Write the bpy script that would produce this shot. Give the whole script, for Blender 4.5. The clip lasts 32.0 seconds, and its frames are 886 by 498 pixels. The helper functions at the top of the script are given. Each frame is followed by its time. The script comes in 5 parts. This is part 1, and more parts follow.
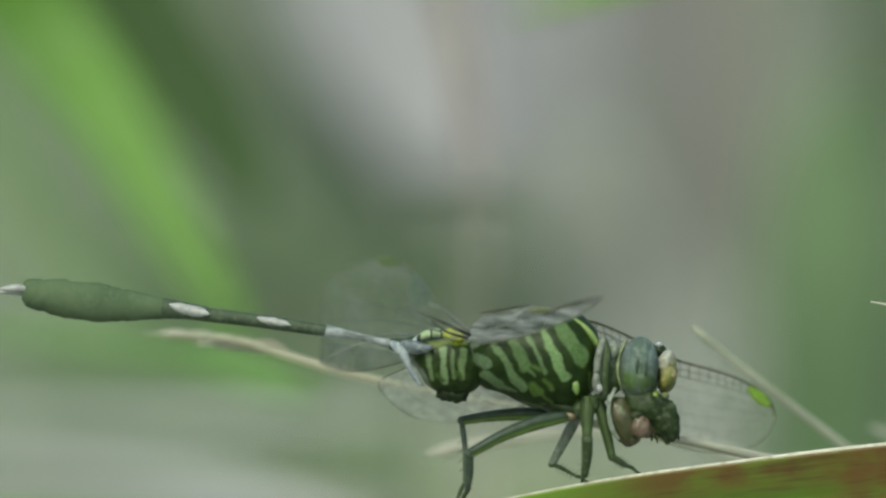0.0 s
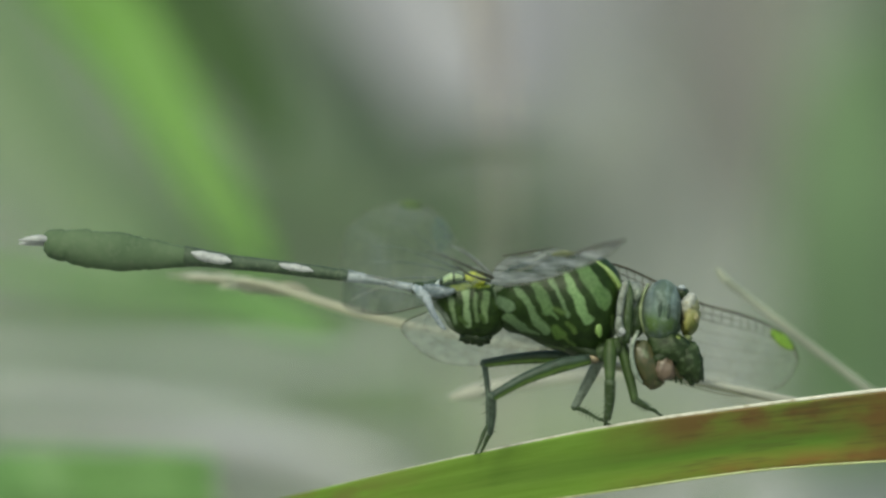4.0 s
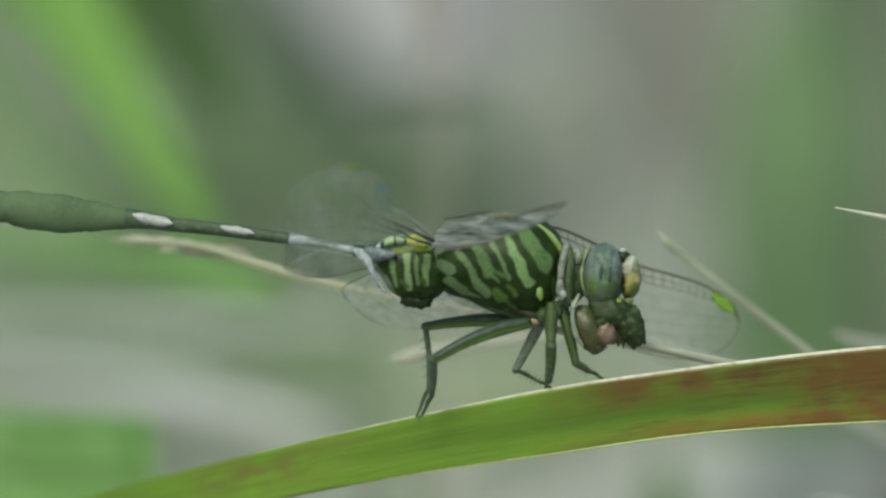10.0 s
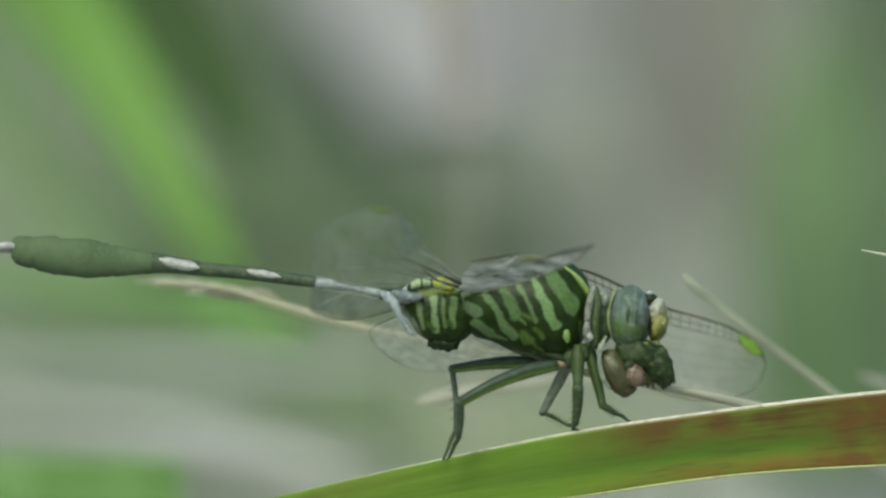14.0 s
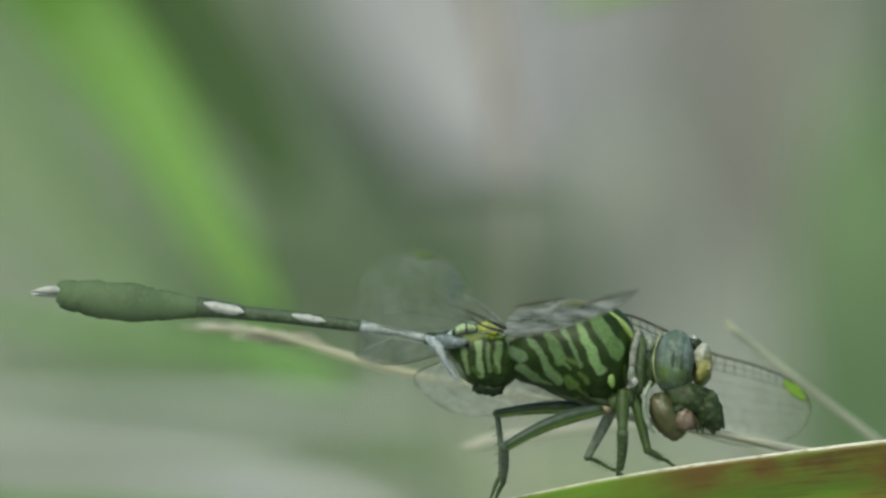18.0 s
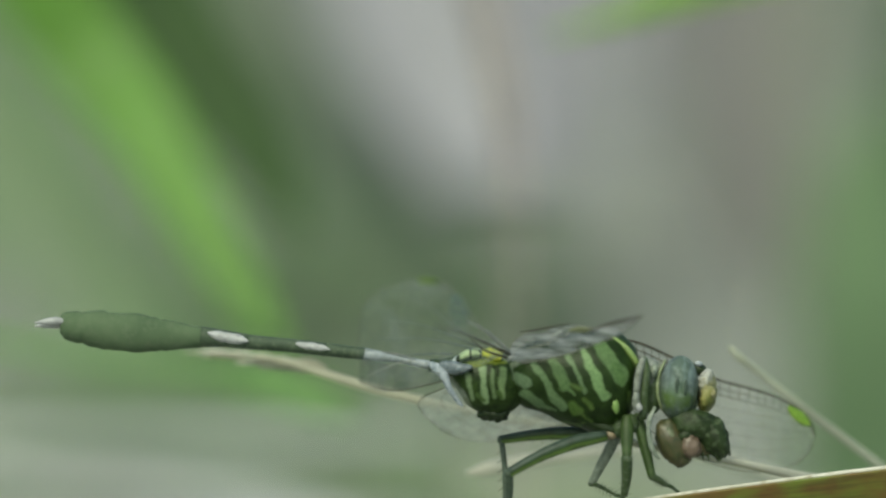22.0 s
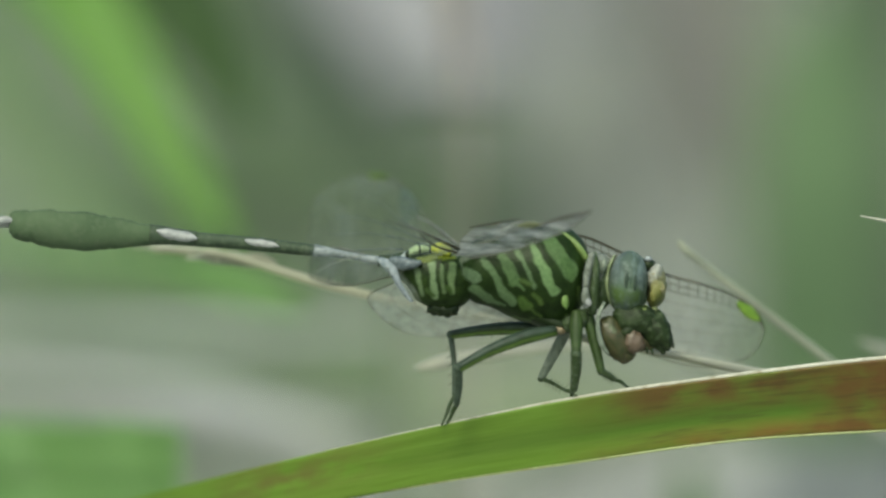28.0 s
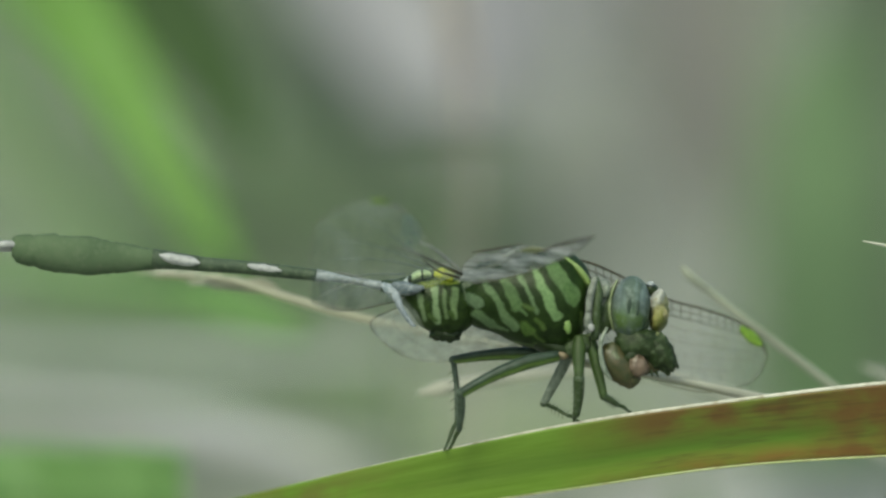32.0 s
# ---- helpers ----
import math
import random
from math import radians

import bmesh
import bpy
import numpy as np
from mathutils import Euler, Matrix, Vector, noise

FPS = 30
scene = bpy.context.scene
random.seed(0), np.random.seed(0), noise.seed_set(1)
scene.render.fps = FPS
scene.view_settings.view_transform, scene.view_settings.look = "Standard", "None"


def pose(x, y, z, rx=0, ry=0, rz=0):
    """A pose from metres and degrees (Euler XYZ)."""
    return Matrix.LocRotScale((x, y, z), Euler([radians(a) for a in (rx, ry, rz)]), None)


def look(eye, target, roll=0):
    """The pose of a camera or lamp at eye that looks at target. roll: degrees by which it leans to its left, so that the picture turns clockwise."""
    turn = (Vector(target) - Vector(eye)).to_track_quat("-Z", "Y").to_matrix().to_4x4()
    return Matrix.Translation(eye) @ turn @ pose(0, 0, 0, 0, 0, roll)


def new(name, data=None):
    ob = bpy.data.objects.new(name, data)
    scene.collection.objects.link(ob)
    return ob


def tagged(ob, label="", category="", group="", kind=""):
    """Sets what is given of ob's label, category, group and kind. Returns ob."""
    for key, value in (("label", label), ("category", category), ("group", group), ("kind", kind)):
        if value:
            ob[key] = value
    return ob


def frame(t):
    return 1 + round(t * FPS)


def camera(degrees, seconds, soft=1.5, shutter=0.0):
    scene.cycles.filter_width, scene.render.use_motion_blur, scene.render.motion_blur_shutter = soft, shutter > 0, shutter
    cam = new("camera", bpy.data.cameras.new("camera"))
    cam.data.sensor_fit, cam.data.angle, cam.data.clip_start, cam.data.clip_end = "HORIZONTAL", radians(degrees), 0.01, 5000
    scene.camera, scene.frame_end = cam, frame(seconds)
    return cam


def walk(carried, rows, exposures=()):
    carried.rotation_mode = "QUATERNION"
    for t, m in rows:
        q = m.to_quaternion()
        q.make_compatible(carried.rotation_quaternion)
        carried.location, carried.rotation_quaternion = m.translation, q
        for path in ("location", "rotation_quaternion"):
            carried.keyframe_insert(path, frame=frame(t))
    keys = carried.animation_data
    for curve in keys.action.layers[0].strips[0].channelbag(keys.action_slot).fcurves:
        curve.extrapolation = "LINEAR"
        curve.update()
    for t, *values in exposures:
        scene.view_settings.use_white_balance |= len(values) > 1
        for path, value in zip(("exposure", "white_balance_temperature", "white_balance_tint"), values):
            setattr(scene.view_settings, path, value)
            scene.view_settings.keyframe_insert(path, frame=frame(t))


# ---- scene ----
# Camera: a long lens, hand-held, a little over a metre from the insect, looking slightly down.
cam = camera(3.4, 32.0, soft=2.5)
TILT, DIST, PERCH = 10.0, 1.10, 0.41
VIEW = Matrix.Translation((0, 0, PERCH)) @ pose(0, 0, 0, -TILT)   # x right, y away, z up in the camera's tilted frame
cam.data.dof.use_dof = True
cam.data.dof.focus_distance = DIST
cam.data.dof.aperture_fstop = 15.0
cam.data.dof.aperture_blades = 0


def mm(x, y, z):
    """A place in millimetres of the tilted frame, in that frame's metres."""
    return Vector((x, y, z)) * 0.001


def aim(x, z, sx=0.0, sz=0.0):
    """The camera turned to a place of the perch's plane (mm), shifted sideways and up by sx, sz mm."""
    return VIEW @ look((sx * 0.001, -DIST, sz * 0.001), (x * 0.001, 0, z * 0.001))


walk(cam, [
    (0.0, aim(-0.63, 6.80)),
    (0.5, aim(-1.33, 5.08)),
    (1.0, aim(-0.50, 3.29)),
    (1.5, aim(0.81, 0.55)),
    (2.0, aim(-0.82, 0.42)),
    (2.5, aim(-2.41, 3.16)),
    (4.5, aim(-2.29, 2.49)),
    (5.0, aim(-3.25, 2.61)),
    (5.5, aim(-1.47, 1.85)),
    (6.0, aim(-0.00, 0.00)),
    (6.5, aim(0.19, -0.38)),
    (7.0, aim(0.25, -0.12)),
    (7.5, aim(-0.13, 1.02)),
    (8.0, aim(-0.35, 0.38)),
    (8.5, aim(0.89, -1.02)),
    (9.0, aim(1.91, -1.56)),
    (9.5, aim(2.90, -1.21)),
    (10.0, aim(2.04, -0.13)),
    (10.5, aim(-0.06, 2.29)),
    (11.0, aim(-1.02, 3.09)),
    (11.5, aim(-2.87, 2.07)),
    (12.0, aim(-3.57, 2.55)),
    (12.5, aim(-2.17, 2.61)),
    (13.0, aim(-1.34, 3.44)),
    (13.5, aim(-0.00, 3.51)),
    (14.0, aim(0.06, 3.00)),
    (14.5, aim(-0.13, 3.38)),
    (15.0, aim(-2.58, 5.93)),
    (15.5, aim(-3.06, 8.29)),
    (17.5, aim(-4.71, 7.07)),
    (18.0, aim(-3.24, 6.30)),
    (18.5, aim(-2.92, 7.90)),
    (19.0, aim(-2.54, 8.66)),
    (19.5, aim(-2.86, 8.41)),
    (20.0, aim(-4.51, 10.57)),
    (20.5, aim(-4.01, 12.04)),
    (21.0, aim(-4.01, 11.79)),
    (21.5, aim(-4.39, 10.96)),
    (22.0, aim(-3.56, 8.21)),
    (22.5, aim(-4.01, 7.54)),
    (23.0, aim(-2.95, 6.11)),
    (23.5, aim(-2.86, 4.80)),
    (24.0, aim(-2.35, 4.84)),
    (24.5, aim(-1.52, 6.05)),
    (26.5, aim(-1.49, 7.81)),
    (27.0, aim(-0.79, 4.50)),
    (27.5, aim(0.17, 0.48)),
    (28.0, aim(0.17, 0.48)),
    (28.5, aim(0.93, 1.94)),
    (29.0, aim(1.12, 3.09)),
    (29.5, aim(0.55, 4.88)),
    (30.0, aim(0.68, 4.34)),
    (30.5, aim(1.25, 2.14)),
    (31.0, aim(1.06, 1.15)),
    (31.5, aim(0.26, 0.92)),
    (32.0, aim(-0.02, 2.33)),], exposures=[(0.0, 0.29, 6900, -12), (32.0, 0.29, 6900, -12)])

# ---- light: a bright hazy sky with a veiled sun ----
world = bpy.data.worlds.new("sky")
scene.world = world
world.use_nodes = True
sky_tex = world.node_tree.nodes.new("ShaderNodeTexSky")
sky_tex.sky_type, sky_tex.sun_disc = "NISHITA", False
sky_tex.sun_elevation, sky_tex.sun_rotation = radians(54), radians(201)
sky_tex.air_density, sky_tex.dust_density, sky_tex.ozone_density = 1.0, 4.0, 1.0
world.node_tree.links.new(sky_tex.outputs[0], world.node_tree.nodes["Background"].inputs[0])
world.node_tree.nodes["Background"].inputs[1].default_value = 0.13
sun = new("sun", bpy.data.lights.new("sun", "SUN"))
sun.data.energy, sun.data.angle, sun.data.color = 1.4, radians(14), (1.0, 0.96, 0.9)
sun.matrix_world = look((-2.3, -6.0, 9.0), (0, 0, 0))


# ---- materials ----
def graph(name):
    m = bpy.data.materials.new(name)
    m.use_nodes = True
    nt = m.node_tree
    nt.nodes.clear()
    out = nt.nodes.new("ShaderNodeOutputMaterial")
    return m, nt, out


def node(nt, kind, **values):
    n = nt.nodes.new("ShaderNode" + kind)
    for key, value in values.items():
        n.inputs[key.replace("_", " ")].default_value = value
    return n


def ramp(nt, stops, fac, mode="LINEAR"):
    r = nt.nodes.new("ShaderNodeValToRGB")
    r.color_ramp.interpolation = mode
    while len(r.color_ramp.elements) < len(stops):
        r.color_ramp.elements.new(0.5)
    for e, (p, c) in zip(r.color_ramp.elements, stops):
        e.position, e.color = p, (*c, 1)
    nt.links.new(fac, r.inputs[0])
    return r.outputs[0]


def mixed(nt, fac, a, b, blend="MIX"):
    m = nt.nodes.new("ShaderNodeMix")
    m.data_type, m.blend_type = "RGBA", blend
    for sock, v in ((m.inputs[0], fac), (m.inputs[6], a), (m.inputs[7], b)):
        if isinstance(v, (tuple, list)):
            sock.default_value = (*v, 1)
        elif isinstance(v, (int, float)):
            sock.default_value = v
        else:
            nt.links.new(v, sock)
    return m.outputs[2]


def surface(nt, out, colour, rough=0.5, metal=0.0, bump=None, strength=0.2, depth=0.00005, spec=0.5, through_light=0.0, sheen=0.0):
    p = nt.nodes.new("ShaderNodeBsdfPrincipled")
    p.inputs["Roughness"].default_value, p.inputs["Metallic"].default_value = rough, metal
    p.inputs["Specular IOR Level"].default_value = spec
    p.inputs["Sheen Weight"].default_value = sheen
    nt.links.new(colour, p.inputs["Base Color"])
    if bump is not None:
        b = nt.nodes.new("ShaderNodeBump")
        b.inputs["Strength"].default_value, b.inputs["Distance"].default_value = strength, depth
        nt.links.new(bump, b.inputs["Height"])
        nt.links.new(b.outputs[0], p.inputs["Normal"])
    if through_light:
        tr = nt.nodes.new("ShaderNodeBsdfTranslucent")
        nt.links.new(colour, tr.inputs[0])
        mx = nt.nodes.new("ShaderNodeMixShader")
        mx.inputs[0].default_value = through_light
        nt.links.new(p.outputs[0], mx.inputs[1])
        nt.links.new(tr.outputs[0], mx.inputs[2])
        nt.links.new(mx.outputs[0], out.inputs[0])
    else:
        nt.links.new(p.outputs[0], out.inputs[0])


def speckled(name, a, b, scale, c=None, scale2=None, rough=0.5, strength=0.25, depth=0.00005, spec=0.5, through_light=0.0, sheen=0.0, stretch=(1, 1, 1)):
    """Two tones mixed by a coarse noise, a third by a fine one, with relief."""
    m, nt, out = graph(name)
    tc = nt.nodes.new("ShaderNodeTexCoord")
    mp = nt.nodes.new("ShaderNodeMapping")
    mp.inputs["Scale"].default_value = stretch
    nt.links.new(tc.outputs["Object"], mp.inputs[0])
    n1 = node(nt, "TexNoise", Scale=scale, Detail=4.0, Roughness=0.6)
    n2 = node(nt, "TexNoise", Scale=scale2 or scale * 6, Detail=3.0)
    nt.links.new(mp.outputs[0], n1.inputs["Vector"])
    nt.links.new(mp.outputs[0], n2.inputs["Vector"])
    col = ramp(nt, [(0.35, a), (0.65, b)], n1.outputs[0])
    if c:
        f = ramp(nt, [(0.5, (0, 0, 0)), (0.7, (0.7, 0.7, 0.7))], n2.outputs[0])
        col = mixed(nt, f, col, c)
    surface(nt, out, col, rough, 0, n2.outputs[0], strength, depth, spec, through_light, sheen)
    return m


def leaf_material(name, green, pale, dry=None, dry_from=0.5, veins=40.0, through_light=0.35, rough=0.45):
    """A grass leaf: parallel veins along its length, mottled, with an optional dry end (v = 0 root, 1 tip)."""
    m, nt, out = graph(name)
    tc = nt.nodes.new("ShaderNodeTexCoord")
    sep = nt.nodes.new("ShaderNodeSeparateXYZ")
    nt.links.new(tc.outputs["UV"], sep.inputs[0])
    mp = nt.nodes.new("ShaderNodeMapping")
    mp.inputs["Scale"].default_value = (veins, 6.0, 1.0)
    nt.links.new(tc.outputs["UV"], mp.inputs[0])
    n1 = node(nt, "TexNoise", Scale=1.0, Detail=5.0, Roughness=0.6)
    nt.links.new(mp.outputs[0], n1.inputs["Vector"])
    n2 = node(nt, "TexNoise", Scale=130.0, Detail=3.0)
    nt.links.new(tc.outputs["Object"], n2.inputs["Vector"])
    col = ramp(nt, [(0.3, green), (0.72, pale)], n1.outputs[0])
    f2 = ramp(nt, [(0.45, (0, 0, 0)), (0.75, (0.5, 0.5, 0.5))], n2.outputs[0])
    col = mixed(nt, f2, col, tuple(0.6 * v for v in green))
    if dry:
        add = nt.nodes.new("ShaderNodeMath")
        add.operation = "MULTIPLY_ADD"
        add.inputs[1].default_value = 0.35
        nt.links.new(n1.outputs[0], add.inputs[0])
        nt.links.new(sep.outputs[1], add.inputs[2])
        f3 = ramp(nt, [(dry_from, (0, 0, 0)), (dry_from + 0.14, (1, 1, 1))], add.outputs[0])
        col = mixed(nt, f3, col, dry)
    surface(nt, out, col, rough, 0, n1.outputs[0], 0.35, 0.0001, 0.4, through_light)
    return m


def sided(nt, coord, weights, origin, span):
    """(coord . weights - origin) / span, for stripes laid across a body (all in metres)."""
    d = nt.nodes.new("ShaderNodeVectorMath")
    d.operation = "DOT_PRODUCT"
    d.inputs[1].default_value = weights
    nt.links.new(coord, d.inputs[0])
    s = nt.nodes.new("ShaderNodeMath")
    s.operation = "MULTIPLY_ADD"
    s.inputs[1].default_value, s.inputs[2].default_value = 1 / span, -origin / span
    nt.links.new(d.outputs["Value"], s.inputs[0])
    return s.outputs[0]


def wavy(nt, tc, scale, amount):
    """Object coordinates, bent by a noise of that amount (m)."""
    n = node(nt, "TexNoise", Scale=scale, Detail=2.0)
    nt.links.new(tc.outputs["Object"], n.inputs["Vector"])
    v = nt.nodes.new("ShaderNodeVectorMath")
    v.operation = "MULTIPLY_ADD"
    v.inputs[1].default_value = (amount * 2, amount * 2, amount * 2)
    nt.links.new(n.outputs["Color"], v.inputs[0])
    sub = nt.nodes.new("ShaderNodeVectorMath")
    sub.operation = "SUBTRACT"
    nt.links.new(tc.outputs["Object"], sub.inputs[0])
    sub.inputs[1].default_value = (amount, amount, amount)
    nt.links.new(sub.outputs[0], v.inputs[2])
    return v.outputs[0], n.outputs[0]


BLACK, DARK = (0.013, 0.024, 0.007), (0.028, 0.050, 0.014)
LIME, SAGE, PALE = (0.20, 0.30, 0.09), (0.19, 0.26, 0.16), (0.36, 0.46, 0.26)


def striped(name, weights, origin, span, stops, low=None, bend=0.0004, rough=0.42, broken=None, high=None):
    """A banded insect cuticle: colour stops across a direction; low = (weights, origin, span) darkens a marked lower field."""
    m, nt, out = graph(name)
    tc = nt.nodes.new("ShaderNodeTexCoord")
    co, nz = wavy(nt, tc, 700.0, bend)
    fine = node(nt, "TexNoise", Scale=4000.0, Detail=4.0)
    nt.links.new(tc.outputs["Object"], fine.inputs["Vector"])
    col = ramp(nt, stops, sided(nt, co, weights, origin, span))
    if low:
        f = ramp(nt, [(0.42, (0, 0, 0)), (0.58, (1, 1, 1))], sided(nt, co, *low))
        col = mixed(nt, f, col, (0.034, 0.060, 0.015))
    if high:
        f = ramp(nt, [(0.42, (0, 0, 0)), (0.58, (1, 1, 1))], sided(nt, co, *high))
        col = mixed(nt, f, col, DARK)
    if broken:
        spots = node(nt, "TexNoise", Scale=430.0, Detail=1.0, Distortion=0.6)
        nt.links.new(tc.outputs["Object"], spots.inputs["Vector"])
        where = ramp(nt, [(0.3, (0, 0, 0)), (0.7, (1, 1, 1))], sided(nt, co, *broken))
        dark = ramp(nt, [(0.36, (0, 0, 0)), (0.40, (1, 1, 1)), (0.46, (1, 1, 1)), (0.49, (0, 0, 0)), (0.55, (0, 0, 0)), (0.59, (1, 1, 1))], spots.outputs[0])
        col = mixed(nt, mixed(nt, 1.0, where, (0.75, 0.75, 0.75), "MULTIPLY"), col, (0.095, 0.155, 0.045))
        col = mixed(nt, mixed(nt, 1.0, where, dark, "MULTIPLY"), col, (0.016, 0.030, 0.008))
    tone = ramp(nt, [(0.3, (0.72, 0.74, 0.7)), (0.7, (1.12, 1.1, 1.1))], fine.outputs[0])
    col = mixed(nt, 1.0, col, tone, "MULTIPLY")
    surface(nt, out, col, rough, 0, fine.outputs[0], 0.35, 0.00004, 0.25, 0.0, 0.05)
    return m


def marked(name, base, marks, bend=0.0004, rough=0.42, soft=0.00009, patch=None):
    """An insect cuticle with drawn marks: (u0, v0, u1, v1, r0, r1, colour), tapering strokes on the side view's drawing grid."""
    m, nt, out = graph(name)
    tc = nt.nodes.new("ShaderNodeTexCoord")
    co, nz = wavy(nt, tc, 750.0, bend)
    flat = nt.nodes.new("ShaderNodeVectorMath")
    flat.operation = "MULTIPLY"
    flat.inputs[1].default_value = (1, 0, 1)
    nt.links.new(co, flat.inputs[0])
    fine = node(nt, "TexNoise", Scale=4000.0, Detail=4.0)
    nt.links.new(tc.outputs["Object"], fine.inputs["Vector"])
    cloud = node(nt, "TexNoise", Scale=1100.0, Detail=3.0)
    nt.links.new(tc.outputs["Object"], cloud.inputs["Vector"])
    col = ramp(nt, [(0.38, base), (0.66, patch or tuple(1.7 * v for v in base))], cloud.outputs[0])
    for u0, v0, u1, v1, r0, r1, colour in marks:
        a, b = mm(across(u0), 0, upward(v0)), mm(across(u1), 0, upward(v1))
        way = b - a
        pa = nt.nodes.new("ShaderNodeVectorMath")
        pa.operation = "SUBTRACT"
        pa.inputs[1].default_value = a
        nt.links.new(flat.outputs[0], pa.inputs[0])
        h = nt.nodes.new("ShaderNodeVectorMath")
        h.operation = "DOT_PRODUCT"
        h.inputs[1].default_value = way / max(way.length_squared, 1e-12)
        nt.links.new(pa.outputs[0], h.inputs[0])
        held = nt.nodes.new("ShaderNodeClamp")
        nt.links.new(h.outputs["Value"], held.inputs[0])
        foot = nt.nodes.new("ShaderNodeVectorMath")
        foot.operation = "SCALE"
        foot.inputs[0].default_value = way
        nt.links.new(held.outputs[0], foot.inputs["Scale"])
        off = nt.nodes.new("ShaderNodeVectorMath")
        off.operation = "DISTANCE"
        nt.links.new(pa.outputs[0], off.inputs[0])
        nt.links.new(foot.outputs[0], off.inputs[1])
        rad = nt.nodes.new("ShaderNodeMath")
        rad.operation = "MULTIPLY_ADD"
        rad.inputs[1].default_value, rad.inputs[2].default_value = (r1 - r0) / 24013, r0 / 24013
        nt.links.new(held.outputs[0], rad.inputs[0])
        gap = nt.nodes.new("ShaderNodeMath")
        gap.operation = "SUBTRACT"
        nt.links.new(off.outputs["Value"], gap.inputs[0])
        nt.links.new(rad.outputs[0], gap.inputs[1])
        inside = node(nt, "MapRange", From_Min=soft, From_Max=-soft, To_Min=0.0, To_Max=1.0)
        nt.links.new(gap.outputs[0], inside.inputs["Value"])
        col = mixed(nt, inside.outputs[0], col, colour)
    tone = ramp(nt, [(0.3, (0.74, 0.76, 0.72)), (0.7, (1.12, 1.1, 1.1))], fine.outputs[0])
    col = mixed(nt, 1.0, col, tone, "MULTIPLY")
    surface(nt, out, col, rough, 0, fine.outputs[0], 0.45, 0.00006, 0.16)
    return m


def bands(*marks):
    """Colour stops with narrow transitions from (position, colour) of each band's start."""
    out = []
    for i, (p, c) in enumerate(marks):
        if i:
            out.append((max(p - 0.012, 0), marks[i - 1][1]))
        out.append((min(p + (0.012 if i else 0), 1), c))
    return out


def film(name, tint, see_through, rough=0.25, vary=0.08, low=0.8, scale=500.0, stretch=(1, 1, 1)):
    """A clear wing membrane: mostly lets light pass, a little milky on both faces, glossy."""
    m, nt, out = graph(name)
    tc = nt.nodes.new("ShaderNodeTexCoord")
    n = node(nt, "TexNoise", Scale=scale, Detail=4.0)
    mp = nt.nodes.new("ShaderNodeMapping")
    mp.inputs["Scale"].default_value = stretch
    nt.links.new(tc.outputs["Object"], mp.inputs[0])
    nt.links.new(mp.outputs[0], n.inputs["Vector"])
    cells = node(nt, "TexVoronoi", Scale=1500.0)
    nt.links.new(tc.outputs["Object"], cells.inputs["Vector"])
    col = ramp(nt, [(0.36, tuple(low * v for v in tint)), (0.64, tint)], n.outputs[0])
    p = nt.nodes.new("ShaderNodeBsdfPrincipled")
    p.inputs["Roughness"].default_value = rough
    nt.links.new(col, p.inputs["Base Color"])
    b = nt.nodes.new("ShaderNodeBump")
    b.inputs["Strength"].default_value, b.inputs["Distance"].default_value = 0.5, 0.0002
    nt.links.new(cells.outputs[0], b.inputs["Height"])
    nt.links.new(b.outputs[0], p.inputs["Normal"])
    back = nt.nodes.new("ShaderNodeBsdfTranslucent")
    nt.links.new(col, back.inputs[0])
    both = nt.nodes.new("ShaderNodeMixShader")
    both.inputs[0].default_value = 0.5
    nt.links.new(p.outputs[0], both.inputs[1])
    nt.links.new(back.outputs[0], both.inputs[2])
    tr = nt.nodes.new("ShaderNodeBsdfTransparent")
    f = ramp(nt, [(0.36, (see_through + vary,) * 3), (0.64, (see_through - vary,) * 3)], n.outputs[0])
    mx = nt.nodes.new("ShaderNodeMixShader")
    nt.links.new(f, mx.inputs[0])
    nt.links.new(both.outputs[0], mx.inputs[1])
    nt.links.new(tr.outputs[0], mx.inputs[2])
    nt.links.new(mx.outputs[0], out.inputs[0])
    return m


def leg_skin(name, back, line, belly):
    """Leg cuticle: a dark back, a pale line along the side and a dark belly (u runs from belly to back)."""
    m, nt, out = graph(name)
    tc = nt.nodes.new("ShaderNodeTexCoord")
    sep = nt.nodes.new("ShaderNodeSeparateXYZ")
    nt.links.new(tc.outputs["UV"], sep.inputs[0])
    n = node(nt, "TexNoise", Scale=1400.0, Detail=4.0)
    nt.links.new(tc.outputs["Object"], n.inputs["Vector"])
    bent = nt.nodes.new("ShaderNodeMath")
    bent.operation = "MULTIPLY_ADD"
    bent.inputs[1].default_value = 0.25
    nt.links.new(n.outputs[0], bent.inputs[0])
    nt.links.new(sep.outputs[0], bent.inputs[2])
    col = ramp(nt, [(0.14, belly), (0.26, line), (0.40, line), (0.52, belly), (0.8, back), (1.0, back)], bent.outputs[0])
    tone = ramp(nt, [(0.3, (0.7, 0.7, 0.7)), (0.7, (1.15, 1.15, 1.15))], n.outputs[0])
    surface(nt, out, mixed(nt, 1.0, col, tone, "MULTIPLY"), 0.48, 0, n.outputs[0], 0.3, 0.00004, 0.3)
    return m


# ---- mesh tools ----
def link(name, bm, material, smooth=True):
    me = bpy.data.meshes.new(name)
    bm.normal_update()
    bm.to_mesh(me)
    bm.free()
    if smooth:
        me.polygons.foreach_set("use_smooth", [True] * len(me.polygons))
    me.materials.append(material)
    return new(name, me)


def part(name, bm, material, parent, label=""):
    ob = link(name, bm, material)
    ob.parent = parent
    if label:
        ob["label"] = label
    return ob


